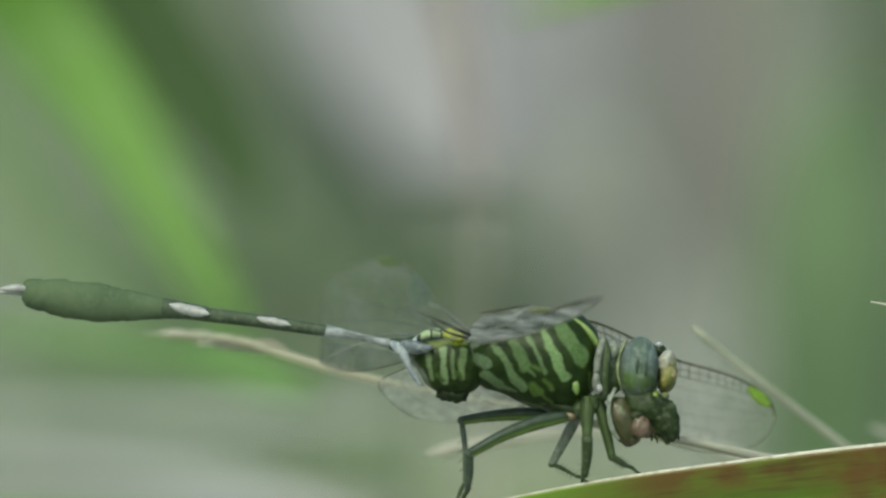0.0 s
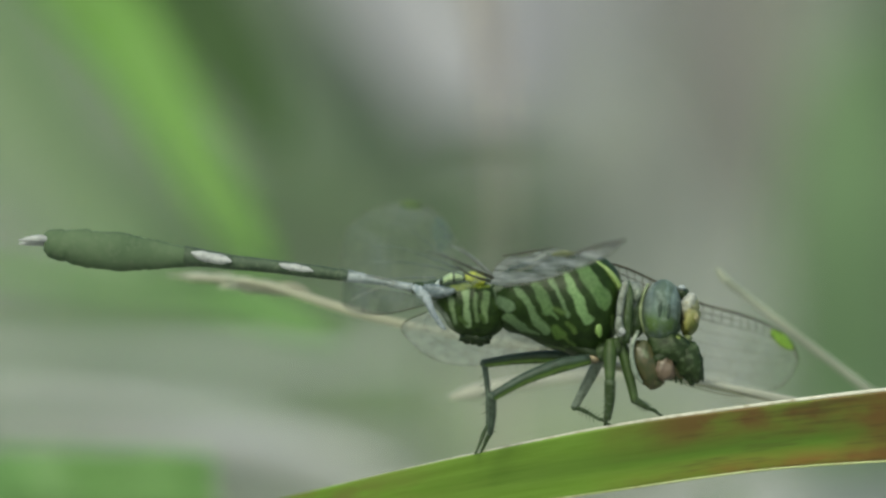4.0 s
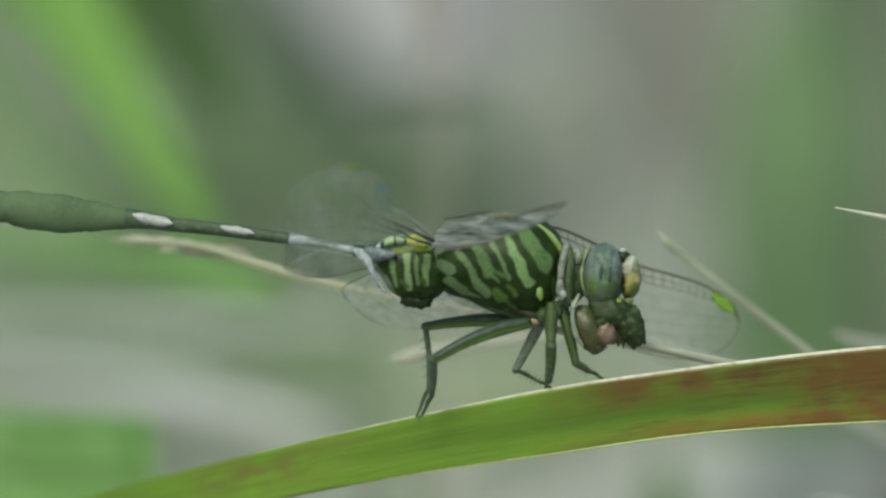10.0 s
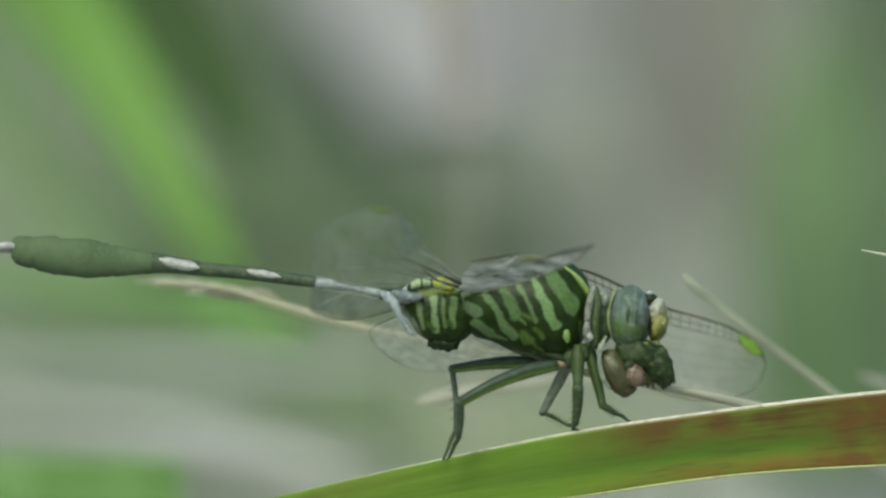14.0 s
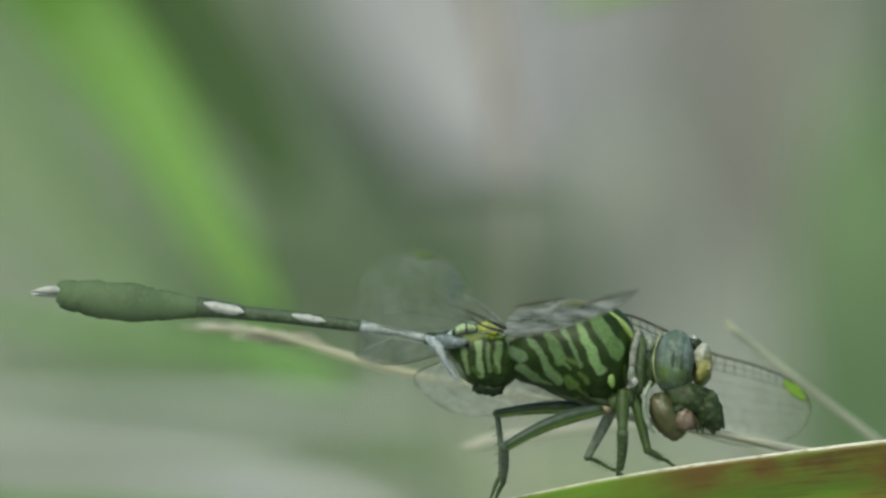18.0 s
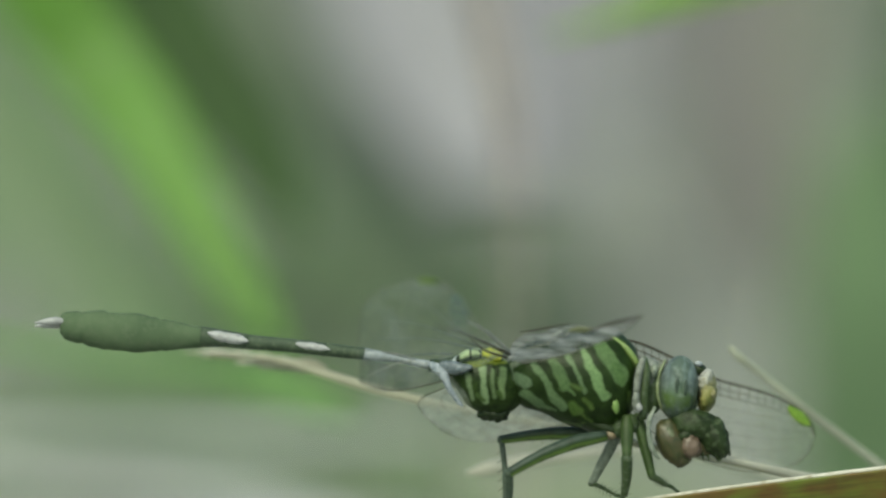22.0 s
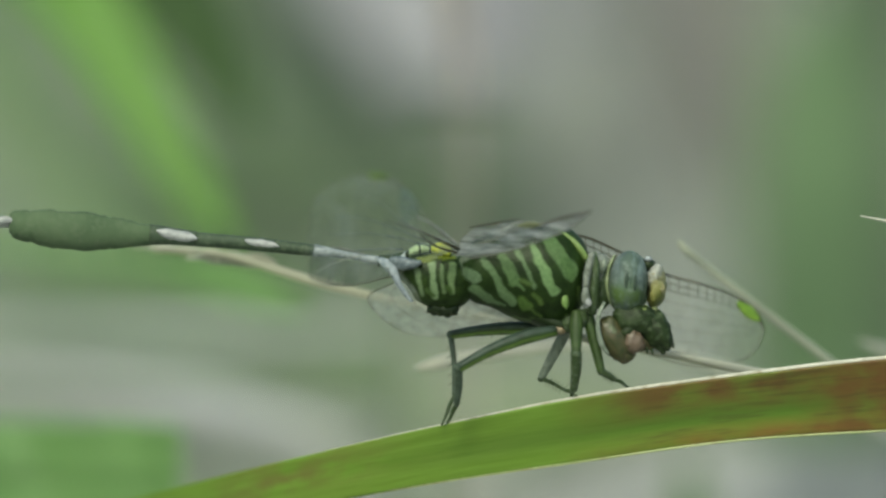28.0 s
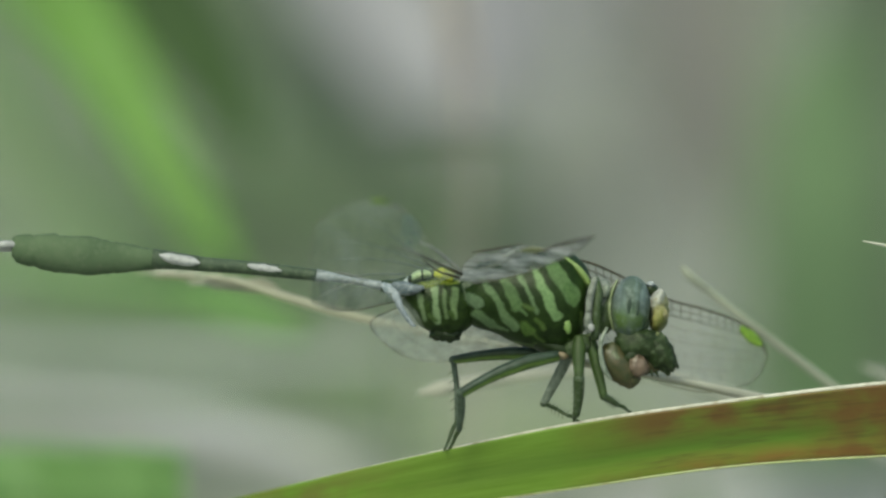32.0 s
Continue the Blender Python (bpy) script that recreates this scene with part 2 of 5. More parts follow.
def spline(points, n):
    """n + 1 samples of a smooth curve through tuples of any length; tangents follow the chords, so uneven steps don't loop."""
    p = np.array(points, float)
    k = len(p)
    step = np.maximum(np.linalg.norm((p[1:] - p[:-1])[:, :3], axis=1), 1e-9)
    slope = (p[1:] - p[:-1]) / step[:, None]
    tan = np.empty_like(p)
    tan[0], tan[-1] = slope[0], slope[-1]
    for i in range(1, k - 1):
        tan[i] = (slope[i - 1] * step[i] + slope[i] * step[i - 1]) / (step[i] + step[i - 1])
    out = []
    for s in np.linspace(0, k - 1, n + 1):
        i = min(int(s), k - 2)
        u, h = s - i, step[i]
        out.append((2 * u ** 3 - 3 * u * u + 1) * p[i] + (u ** 3 - 2 * u * u + u) * h * tan[i] + (3 * u * u - 2 * u ** 3) * p[i + 1] + (u ** 3 - u * u) * h * tan[i + 1])
    return np.array(out)


def sweep(bm, rows, side, n=24, ring=12, fold=0.0, rim=0.0):
    """A closed skin round a spine. rows: (x, y, z, half width along side, half thickness), in metres. fold lifts the rims (a channelled leaf)."""
    rows = spline(rows, n)
    uv = bm.loops.layers.uv.verify()
    side = Vector(side)
    rings = []
    for i, r in enumerate(rows):
        a, b = rows[max(i - 1, 0)], rows[min(i + 1, len(rows) - 1)]
        t = Vector(b[:3] - a[:3]).normalized()
        w = side - side.dot(t) * t
        w = w.normalized() if w.length > 0.05 else (Vector((0, 1, 0)) - t.y * t).normalized()
        h = t.cross(w)
        c = Vector(r[:3])
        rings.append([bm.verts.new(c + w * (r[3] * math.cos(q)) + h * (r[4] * math.sin(q) + fold * r[3] * math.cos(q) ** 2))
                      for q in (2 * math.pi * k / ring for k in range(ring))])
    for i in range(len(rings) - 1):
        for k in range(ring):
            f = bm.faces.new((rings[i][k], rings[i][(k + 1) % ring], rings[i + 1][(k + 1) % ring], rings[i + 1][k]))
            across = [0.5 + 0.5 * math.cos(2 * math.pi * q / ring) for q in (k, k + 1, k + 1, k)]
            along = [i, i, i + 1, i + 1]
            for l, a, s in zip(f.loops, across, along):
                l[uv].uv = (a, s / (len(rings) - 1))
    bm.faces.new(list(reversed(rings[0])))
    bm.faces.new(rings[-1])
    bmesh.ops.recalc_face_normals(bm, faces=bm.faces)
    return bm


def tube(*rows, n=10, ring=7, side=(0, 0, 1)):
    """A round tapering limb through rows of (x, y, z, radius), all in mm."""
    return sweep(bmesh.new(), [(x / 1000, y / 1000, z / 1000, r / 1000, r / 1000) for x, y, z, r in rows], side, n, ring)


def blob(centre, radii, turn=0.0, seg=20, rough=0.0, seed=0.0):
    """An ellipsoid in mm, turned in the side view, with an uneven skin."""
    bm = bmesh.new()
    bmesh.ops.create_uvsphere(bm, u_segments=seg, v_segments=max(seg // 2, 6), radius=0.001)
    m = Matrix.Translation(mm(*centre)) @ Matrix.Rotation(radians(turn), 4, "Y") @ Matrix.Diagonal((*radii, 1))
    for v in bm.verts:
        if rough:
            v.co *= 1 + rough * noise.noise(v.co * 2200 + Vector((seed, seed, seed)))
        v.co = m @ v.co
    return bm


def across(u):
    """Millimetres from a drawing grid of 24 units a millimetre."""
    return (u - 784) / 24.013


def upward(v):
    return (441 - v) / 24.013


# ---- the dragonfly ----
FOOT = mm(5.04, 0, -11.41)
HOLD = Matrix.Translation(-FOOT)


def limb(name, bm, material, parent, label=""):
    ob = part(name, bm, material, parent, label)
    if parent.type == "EMPTY":
        ob.matrix_basis = HOLD
    return ob


MOSS, JADE, FERN, OLIVE = (0.090, 0.150, 0.060), (0.150, 0.240, 0.104), (0.112, 0.174, 0.084), (0.080, 0.128, 0.038)
INK = (0.012, 0.025, 0.005)
thorax_skin = marked("thorax_cuticle", INK, [
    (975, 412, 1012, 468, 12, 15, MOSS), (1004, 455, 1016, 482, 10, 5, (0.08, 0.14, 0.05)),
    (947, 424, 966, 468, 6, 9, JADE), (966, 468, 986, 504, 9, 9, JADE),
    (918, 432, 938, 470, 4.5, 4, FERN), (938, 470, 952, 498, 3.5, 3, FERN), (925, 484, 944, 490, 3, 3, OLIVE),
    (892, 442, 914, 484, 8, 11, MOSS), (914, 484, 930, 500, 5, 3, MOSS),
    (852, 436, 884, 484, 5, 7, FERN), (884, 484, 908, 524, 7, 9, FERN),
    (828, 470, 846, 480, 8, 12, (0.10, 0.15, 0.085)), (842, 500, 868, 516, 8, 9, FERN), (868, 516, 894, 530, 7, 2, FERN),
    (926, 520, 934, 532, 9, 10, (0.075, 0.13, 0.032)), (948, 510, 962, 526, 4, 5, (0.07, 0.115, 0.03)),
    (900, 548, 950, 556, 2.5, 3, OLIVE), (950, 556, 976, 562, 3, 2, (0.15, 0.19, 0.06)), (936, 534, 960, 548, 2.5, 2.5, OLIVE),
    (1026, 430, 1040, 452, 4, 3, OLIVE), (1028, 500, 1034, 534, 4, 3, OLIVE), (1006, 545, 1012, 580, 3, 3, (0.10, 0.17, 0.035)),
    (820, 452, 838, 440, 4, 5, (0.15, 0.18, 0.13)), (816, 496, 826, 504, 3, 4, (0.24, 0.26, 0.22))], bend=0.00035, patch=(0.020, 0.040, 0.008))


def dragonfly():
    thing = new("dragonfly")
    thing.matrix_world = VIEW @ Matrix.Translation(FOOT)
    tagged(thing, "green and black striped dragonfly with clear wings, eating on a leaf", "dragonfly")
    dark_leg = speckled("leg_cuticle", (0.030, 0.052, 0.018), (0.055, 0.082, 0.032), 900, (0.12, 0.15, 0.11), 3000, 0.48, 0.3, spec=0.3)
    leg_green = leg_skin("leg_green_cuticle", (0.040, 0.062, 0.046), (0.12, 0.19, 0.045), (0.028, 0.054, 0.012))
    leg_moss = leg_skin("leg_moss_cuticle", (0.050, 0.082, 0.026), (0.075, 0.125, 0.028), (0.026, 0.050, 0.010))
    shank_grey = speckled("shank_cuticle", (0.050, 0.072, 0.050), (0.095, 0.125, 0.092), 1100, (0.03, 0.045, 0.025), 2600, 0.5, spec=0.3)
    grey = speckled("grey_bloom_cuticle", (0.13, 0.15, 0.12), (0.24, 0.26, 0.23), 900, (0.05, 0.06, 0.04), 2600, 0.55)
    pale_leg = speckled("pale_leg_cuticle", (0.18, 0.215, 0.17), (0.28, 0.32, 0.26), 900, (0.07, 0.09, 0.06), 2600, 0.5)
    white = speckled("white_cuticle", (0.29, 0.30, 0.30), (0.43, 0.435, 0.44), 900, (0.21, 0.22, 0.22), 2600, 0.5)
    black = speckled("black_cuticle", BLACK, (0.022, 0.036, 0.012), 1500, None, None, 0.45, spec=0.3)

    # thorax: a deep, slanting box of muscle
    t = sweep(bmesh.new(), [
        (0.00117, 0.0000, -0.00121, 0.0010, 0.0010), (0.00200, 0.0000, -0.00121, 0.0020, 0.0020), (0.00379, 0.0000, -0.00112, 0.0027, 0.0026), (0.00587, 0.0000, -0.00129, 0.0034, 0.0030),
        (0.00795, 0.0000, -0.00154, 0.0037, 0.0031), (0.00941, 0.0000, -0.00179, 0.0035, 0.0027), (0.01041, 0.0000, -0.00196, 0.0024, 0.0019), (0.01091, 0.0000, -0.00204, 0.0010, 0.0008)],
        (0.18, 0, 1), 40, 28)
    for v in t.verts:
        v.co += Vector((0, 0, 1)) * 0.00012 * noise.noise(v.co * 900)
    thorax = limb("thorax", t, thorax_skin, thing, "green thorax with slanting black stripes")
    b = sweep(bmesh.new(), [(0.00504, 0.0000, -0.00371, 0.0004, 0.0012), (0.00733, 0.0000, -0.00446, 0.0008, 0.0017), (0.00920, 0.0000, -0.00516, 0.0007, 0.0016), (0.01024, 0.0000, -0.00496, 0.0004, 0.0010)],
              (0.3, 0, 1), 16, 14)
    part("underside", b, black, thorax)
    part("crest", tube((8.07, -0.6, 2.08, 0.06), (9.07, -1.3, 1.58, 0.17), (10.06, -1.75, 0.75, 0.23), (10.73, -1.75, -0.21, 0.21), (11.15, -1.3, -1.21, 0.08), n=22, ring=10),
         speckled("lime_cuticle", (0.135, 0.205, 0.05), (0.205, 0.285, 0.09), 900, (0.06, 0.105, 0.025), 2200), thorax, "lime yellow ridge")
    lime_spot = speckled("lime_spot_cuticle", (0.15, 0.25, 0.06), (0.22, 0.33, 0.10), 1200, (0.10, 0.17, 0.04), 2600)
    part("spot", blob((9.12, -2.40, -3.30), (0.28, 0.25, 0.64), -10, 16, 0.18, 12.0), lime_spot, thorax, "lime spot")
    part("neck", blob((11.91, -0.2, -2.12), (1.0, 1.1, 1.9), 5, 18, 0.08, 8.0), speckled("neck_cuticle", (0.03, 0.055, 0.014), (0.075, 0.12, 0.04), 900, (0.15, 0.18, 0.12), 2600, 0.55), thorax)
    part("collar", sweep(bmesh.new(), [(0.01066, 0.0000, -0.00121, 0.0013, 0.0011), (0.01133, 0.0000, -0.00146, 0.0017, 0.0013), (0.01199, 0.0000, -0.00171, 0.0015, 0.0012)], (0.1, 0, 1), 10, 18),
         grey, thorax, "grey hairy collar")

    # head
    eye_skin, nt, out = graph("compound_eye")
    tc = nt.nodes.new("ShaderNodeTexCoord")
    co, nz = wavy(nt, tc, 450.0, 0.0016)
    col = ramp(nt, [(0.0, (0.035, 0.06, 0.010)), (0.2, (0.055, 0.095, 0.016)), (0.42, (0.085, 0.135, 0.045)), (0.62, (0.13, 0.185, 0.145)), (0.8, (0.18, 0.24, 0.235)), (1.0, (0.22, 0.285, 0.27))],
               sided(nt, co, (0.15, 0, 1), 0.01366 * 0.15 + -0.0045, 0.0050))
    smear = node(nt, "TexNoise", Scale=1.0, Detail=2.0)
    mp = nt.nodes.new("ShaderNodeMapping")
    mp.inputs["Scale"].default_value = (1500, 300, 420)
    nt.links.new(tc.outputs["Object"], mp.inputs[0])
    nt.links.new(mp.outputs[0], smear.inputs["Vector"])
    f = ramp(nt, [(0.48, (0, 0, 0)), (0.60, (0.8, 0.8, 0.8))], smear.outputs[0])
    col = mixed(nt, f, col, (0.045, 0.07, 0.05))
    dusky = node(nt, "TexNoise", Scale=520.0, Detail=3.0)
    nt.links.new(tc.outputs["Object"], dusky.inputs["Vector"])
    col = mixed(nt, ramp(nt, [(0.42, (0, 0, 0)), (0.62, (0.65, 0.65, 0.65))], dusky.outputs[0]), col, (0.085, 0.105, 0.115))
    pale_dust = node(nt, "TexNoise", Scale=1900.0, Detail=3.0)
    nt.links.new(tc.outputs["Object"], pale_dust.inputs["Vector"])
    col = mixed(nt, ramp(nt, [(0.5, (0, 0, 0)), (0.7, (0.45, 0.45, 0.45))], pale_dust.outputs[0]), col, (0.24, 0.29, 0.26))
    facets = node(nt, "TexVoronoi", Scale=22000.0)
    nt.links.new(tc.outputs["Object"], facets.inputs["Vector"])
    surface(nt, out, col, 0.55, 0, facets.outputs[0], 0.12, 0.00002, 0.25)
    head = limb("head", blob((13.68, 1.6, -2.13), (1.5, 2.2, 2.1), 5, 22), black, thing)
    part("eye", blob((13.77, -0.9, -2.04), (1.46, 1.75, 2.42), 6, 36), eye_skin, head, "large grey-green compound eye")
    part("eye", blob((14.03, 3.2, -2.13), (1.55, 1.75, 2.3), 6, 30), eye_skin, head, "large grey-green compound eye")
    for x, y, d in ((1112, 486, -2.59), (1127, 489, -2.50)):
        part("pseudopupil", blob((across(x), d, upward(y)), (0.17, 0.14, 0.6), 4, 14, 0.1, x * 0.1), speckled("pseudopupil_skin", (0.03, 0.05, 0.035), (0.06, 0.085, 0.065), 1600, None, None, 0.45, spec=0.35), head)
    part("eye_rim", sweep(bmesh.new(), [(0.01283, 0.0000, 0.00004, 0.0001, 0.0012), (0.01237, 0.0000, -0.00104, 0.00020, 0.0015), (0.01224, 0.0000, -0.00229, 0.00020, 0.0016), (0.01258, 0.0000, -0.00371, 0.00008, 0.0013)],
                          (1, 0, 0.2), 14, 10), speckled("eye_rim_cuticle", (0.20, 0.26, 0.11), (0.36, 0.40, 0.27), 900, (0.10, 0.13, 0.06), 1500), head, "pale rim behind the eye")
    face = speckled("face_cuticle", (0.62, 0.62, 0.50), (0.76, 0.75, 0.64), 500, (0.52, 0.48, 0.18), 1400, 0.45)
    yellow = speckled("yellow_cuticle", (0.44, 0.42, 0.12), (0.56, 0.54, 0.24), 700, (0.28, 0.24, 0.05), 2000, 0.45)
    face, nt, out = graph("face_cuticle")
    tc = nt.nodes.new("ShaderNodeTexCoord")
    co, nz = wavy(nt, tc, 1100.0, 0.0008)
    col = ramp(nt, [(0.0, (0.10, 0.115, 0.025)), (0.3, (0.24, 0.235, 0.08)), (0.55, (0.31, 0.30, 0.15)), (0.68, (0.36, 0.365, 0.31)), (1.0, (0.43, 0.44, 0.42))], sided(nt, co, (-1.1, 0, 1), -0.0208, 0.0028))
    fine = node(nt, "TexNoise", Scale=3800.0, Detail=3.0)
    nt.links.new(tc.outputs["Object"], fine.inputs["Vector"])
    col = mixed(nt, ramp(nt, [(0.52, (0, 0, 0)), (0.72, (0.6, 0.6, 0.6))], fine.outputs[0]), col, (0.16, 0.13, 0.04))
    surface(nt, out, col, 0.45, 0, fine.outputs[0], 0.3, 0.00005, 0.4)
    def plate_of(rows, side, dent):
        bm = sweep(bmesh.new(), rows, side, 60, 24)
        for v in bm.verts:
            v.co += Vector((1, 0, 0.4)) * dent * noise.noise(v.co * 1100) + Vector((0, 0, 1)) * 0.00005 * noise.noise(v.co * 3000)
            for groove, deep in ((-0.00190, 0.00011), (-0.00285, 0.00008)):
                v.co.x -= deep * math.exp(-((v.co.z - groove) / 0.00014) ** 2)
        return bm
    part("face", plate_of([(0.01558, 0.0003, -0.00079, 0.0002, 0.0005), (0.01579, 0.0003, -0.00108, 0.00062, 0.0013), (0.01579, 0.0003, -0.00150, 0.00066, 0.0016), (0.01583, 0.0003, -0.00187, 0.00072, 0.0015), (0.01591, 0.0003, -0.00237, 0.00078, 0.0015),
                           (0.01587, 0.0003, -0.00287, 0.00070, 0.0015), (0.01570, 0.0003, -0.00337, 0.00050, 0.0013), (0.01550, 0.0003, -0.00383, 0.0002, 0.0006)], (1, 0, 0.1), 0.00022), face, head, "white forehead over a yellow face")
    part("clypeus", blob((16.30, -0.2, -2.41), (0.28, 0.9, 0.50), -8, 18, 0.3, 3.0), speckled("yellow_cuticle", (0.27, 0.25, 0.12), (0.36, 0.34, 0.20), 900, (0.15, 0.12, 0.03), 2400, 0.45), head, "yellow face plate")
    part("cheek", blob((14.94, -1.1, -3.99), (0.42, 0.6, 0.30), -25, 16, 0.3, 5.0), speckled("cheek_cuticle", (0.13, 0.18, 0.03), (0.24, 0.28, 0.07), 1100, (0.05, 0.08, 0.015), 2600, 0.5), head)
    part("jaw", blob((15.57, -0.6, -4.16), (0.55, 0.8, 0.36), -35, 16, 0.3, 6.0), speckled("jaw_cuticle", (0.07, 0.10, 0.03), (0.16, 0.18, 0.08), 1100, (0.03, 0.05, 0.01), 2600, 0.5), head)
    part("vertex", blob((15.29, 0.5, -0.67), (0.62, 0.8, 0.48), 10, 16, 0.05, 2.0), black, head)
    part("ocellus", blob((15.28, -0.1, -0.25), (0.30, 0.28, 0.20), 0, 14), speckled("ocellus_lens", (0.24, 0.27, 0.29), (0.40, 0.43, 0.45), 900, None, None, 0.15, spec=0.6), head, "glinting ocellus")
    for d in (-0.3, 1.1):
        part("mandible", blob((14.74, d, -4.62), (0.95, 0.5, 0.6), 30, 14, 0.08, d), black, head)

    # legs: hip, thigh, shank, foot and spines
    def leg(name, hip, knee, ankle, toe, thick, bow, material, label, shank=0.62, low=None):
        low = low or dark_leg
        hip, knee, ankle, toe = (Vector(q) for q in (hip, knee, ankle, toe))
        mid = (hip + knee) / 2 + Vector((0, 0, bow))
        femur = limb(name, tube((*hip, thick * 0.8), (*((hip * 3 + knee) / 4 + Vector((0, 0, bow * 0.75))), thick * 1.05), (*mid, thick),
                                (*((hip + knee * 3) / 4 + Vector((0, 0, bow * 0.75))), thick * 0.85), (*knee, thick * 0.72), n=22, ring=10), material, thing, label)
        part("knee", blob(tuple(knee), (thick * 0.74, thick * 0.70, thick * 0.74), 0, 12, 0.1, knee.x), low, femur)
        m2 = (knee + ankle) / 2 + (ankle - knee).cross(Vector((0, 1, 0))) * 0.03
        part("shank", tube((*knee, thick * shank), (*m2, thick * shank * 0.9), (*ankle, thick * shank * 0.66), n=14, ring=8), low, femur)
        m3 = (ankle * 2 + toe) / 3 + Vector((0, 0, 0.10))
        part("foot", tube((*ankle, thick * 0.34), (*m3, thick * 0.36), (*((ankle + toe * 2) / 3), thick * 0.26), (*toe, thick * 0.2), n=12, ring=7), dark_leg, femur)
        along = (ankle - knee).normalized()
        out_way = along.cross(Vector((0, 1, 0))).normalized()
        for k in range(5):
            for sgn in (-1, 1):
                base = knee.lerp(ankle, 0.22 + 0.15 * k + 0.05 * sgn)
                tip = base + out_way * sgn * (0.14 + thick * 0.7) + along * 0.30
                part("spine", tube((*base, 0.045), (*tip, 0.010), n=2, ring=4), dark_leg, femur)
        for k in range(6):
            base = hip.lerp(knee, 0.35 + 0.1 * k) - Vector((0, 0, thick * 0.6 - bow * 0.8))
            part("spine", tube((*base, 0.045), (*(base + Vector((-0.12, -0.1, -0.34))), 0.01), n=2, ring=4), dark_leg, femur)
        for sgn in (-1, 1):
            part("claw", tube((*toe, 0.06), (*(toe + Vector((-0.10, sgn * 0.16, -0.14))), 0.02), n=3, ring=4), dark_leg, femur)

    leg("hind_leg", (8.48, -1.6, -5.53), (1.29, -3.2, -8.30), (1.16, -1.4, -11.02), (0.50, -0.5, -12.36), 0.50, 0.46, leg_green, "dark green hind leg, spiny below the knee", 0.66, shank_grey)
    leg("hind_leg", (7.62, 1.6, -5.38), (0.75, 3.2, -5.86), (1.00, 1.8, -10.39), (0.08, 0.6, -12.50), 0.46, 0.20, leg_green, "dark green hind leg, spiny below the knee", 0.5, shank_grey)
    leg("middle_leg", (9.98, -1.4, -4.12), (9.97, -2.4, -7.11), (9.78, -1, -9.94), (9.57, -0.4, -10.49), 0.50, 0.0, leg_moss, "dark green middle leg", 0.86)
    leg("middle_leg", (9.34, 1.6, -5.46), (7.43, 2.6, -9.06), (9.17, 1.2, -9.96), (10.08, 0.5, -10.37), 0.40, 0.05, pale_leg, "grey middle leg bent under the body", 0.42)
    leg("front_leg", (10.74, -0.9, -3.91), (11.81, -1.5, -8.53), (12.82, -0.7, -9.16), (14.07, -0.2, -9.83), 0.42, 0.0, leg_moss, "dark front leg", 0.7)
    folded = limb("front_leg", tube((11.14, -1.9, -4.32, 0.30), (11.30, -2.3, -2.45, 0.36), (11.35, -2.2, -0.58, 0.34), (11.22, -2, 0.21, 0.24), n=16, ring=10), dark_leg, thing, "front leg folded up behind the eye")
    part("shank", tube((11.18, -2.3, 0.17, 0.22), (10.84, -2.6, -1.00, 0.30), (10.64, -2.6, -2.33, 0.22), n=12, ring=8), grey, folded, "pale grey shank")
    part("foot", tube((10.64, -2.6, -2.33, 0.2), (10.68, -2.5, -3.28, 0.34), (10.89, -2.4, -3.70, 0.2), n=8, ring=7), grey, folded)
    part("shank", tube((12.05, -1.9, -3.45, 0.12), (11.62, -2.3, -4.42, 0.17), (11.60, -2.3, -5.54, 0.19), (11.95, -2.1, -6.73, 0.20), (12.35, -1.9, -7.25, 0.10), n=18, ring=8), pale_leg, folded, "pale grey shank")
    # leg joint coloured white, which paints in the glint on the shank's end
    part("knee", blob((10.86, -2.75, -3.45), (0.24, 0.2, 0.30), 0, 14, 0.2, 4.0), white, folded, "joint with its highlight put into a white colour")
    part("tuft", blob((11.93, -1.5, -0.80), (0.30, 0.30, 0.55), 12, 16, 0.45, 6.0), pale_leg, thorax, "pale hair tuft")
    for x, y in ((1012, 560), (1030, 553), (993, 572)):
        limb("hip", blob((across(x), -1.2, upward(y)), (0.7 if x > 1000 else 0.52, 0.6, 0.75 if x > 1000 else 0.34), 20, 18, 0.15, x * 0.1), dark_leg if x > 1000 else speckled("ochre_cuticle", (0.20, 0.15, 0.08), (0.34, 0.28, 0.19), 900, (0.16, 0.08, 0.03), 2200), thing)

    # abdomen: swollen base, thin waist, white saddles, dark club
    base_skin = marked("abdomen_base_cuticle", INK, [
        (740, 464, 750, 508, 5, 5, (0.15, 0.21, 0.11)), (768, 458, 773, 514, 6.5, 5.5, (0.19, 0.27, 0.14)), (786, 460, 788, 506, 3.5, 3, (0.12, 0.175, 0.08)),
        (803, 457, 802, 506, 6, 4.5, (0.155, 0.225, 0.10)), (714, 474, 734, 512, 5, 7, (0.20, 0.235, 0.19)), (734, 512, 748, 526, 6, 3, (0.15, 0.18, 0.12)),
        (746, 447, 808, 440, 5, 6, (0.13, 0.165, 0.025)), (760, 500, 770, 512, 4, 3, (0.06, 0.10, 0.03)), (795, 498, 800, 508, 4, 3, (0.055, 0.095, 0.025)),
        (820, 450, 826, 470, 4, 5, (0.12, 0.16, 0.10))], bend=0.0003, patch=(0.030, 0.055, 0.012))
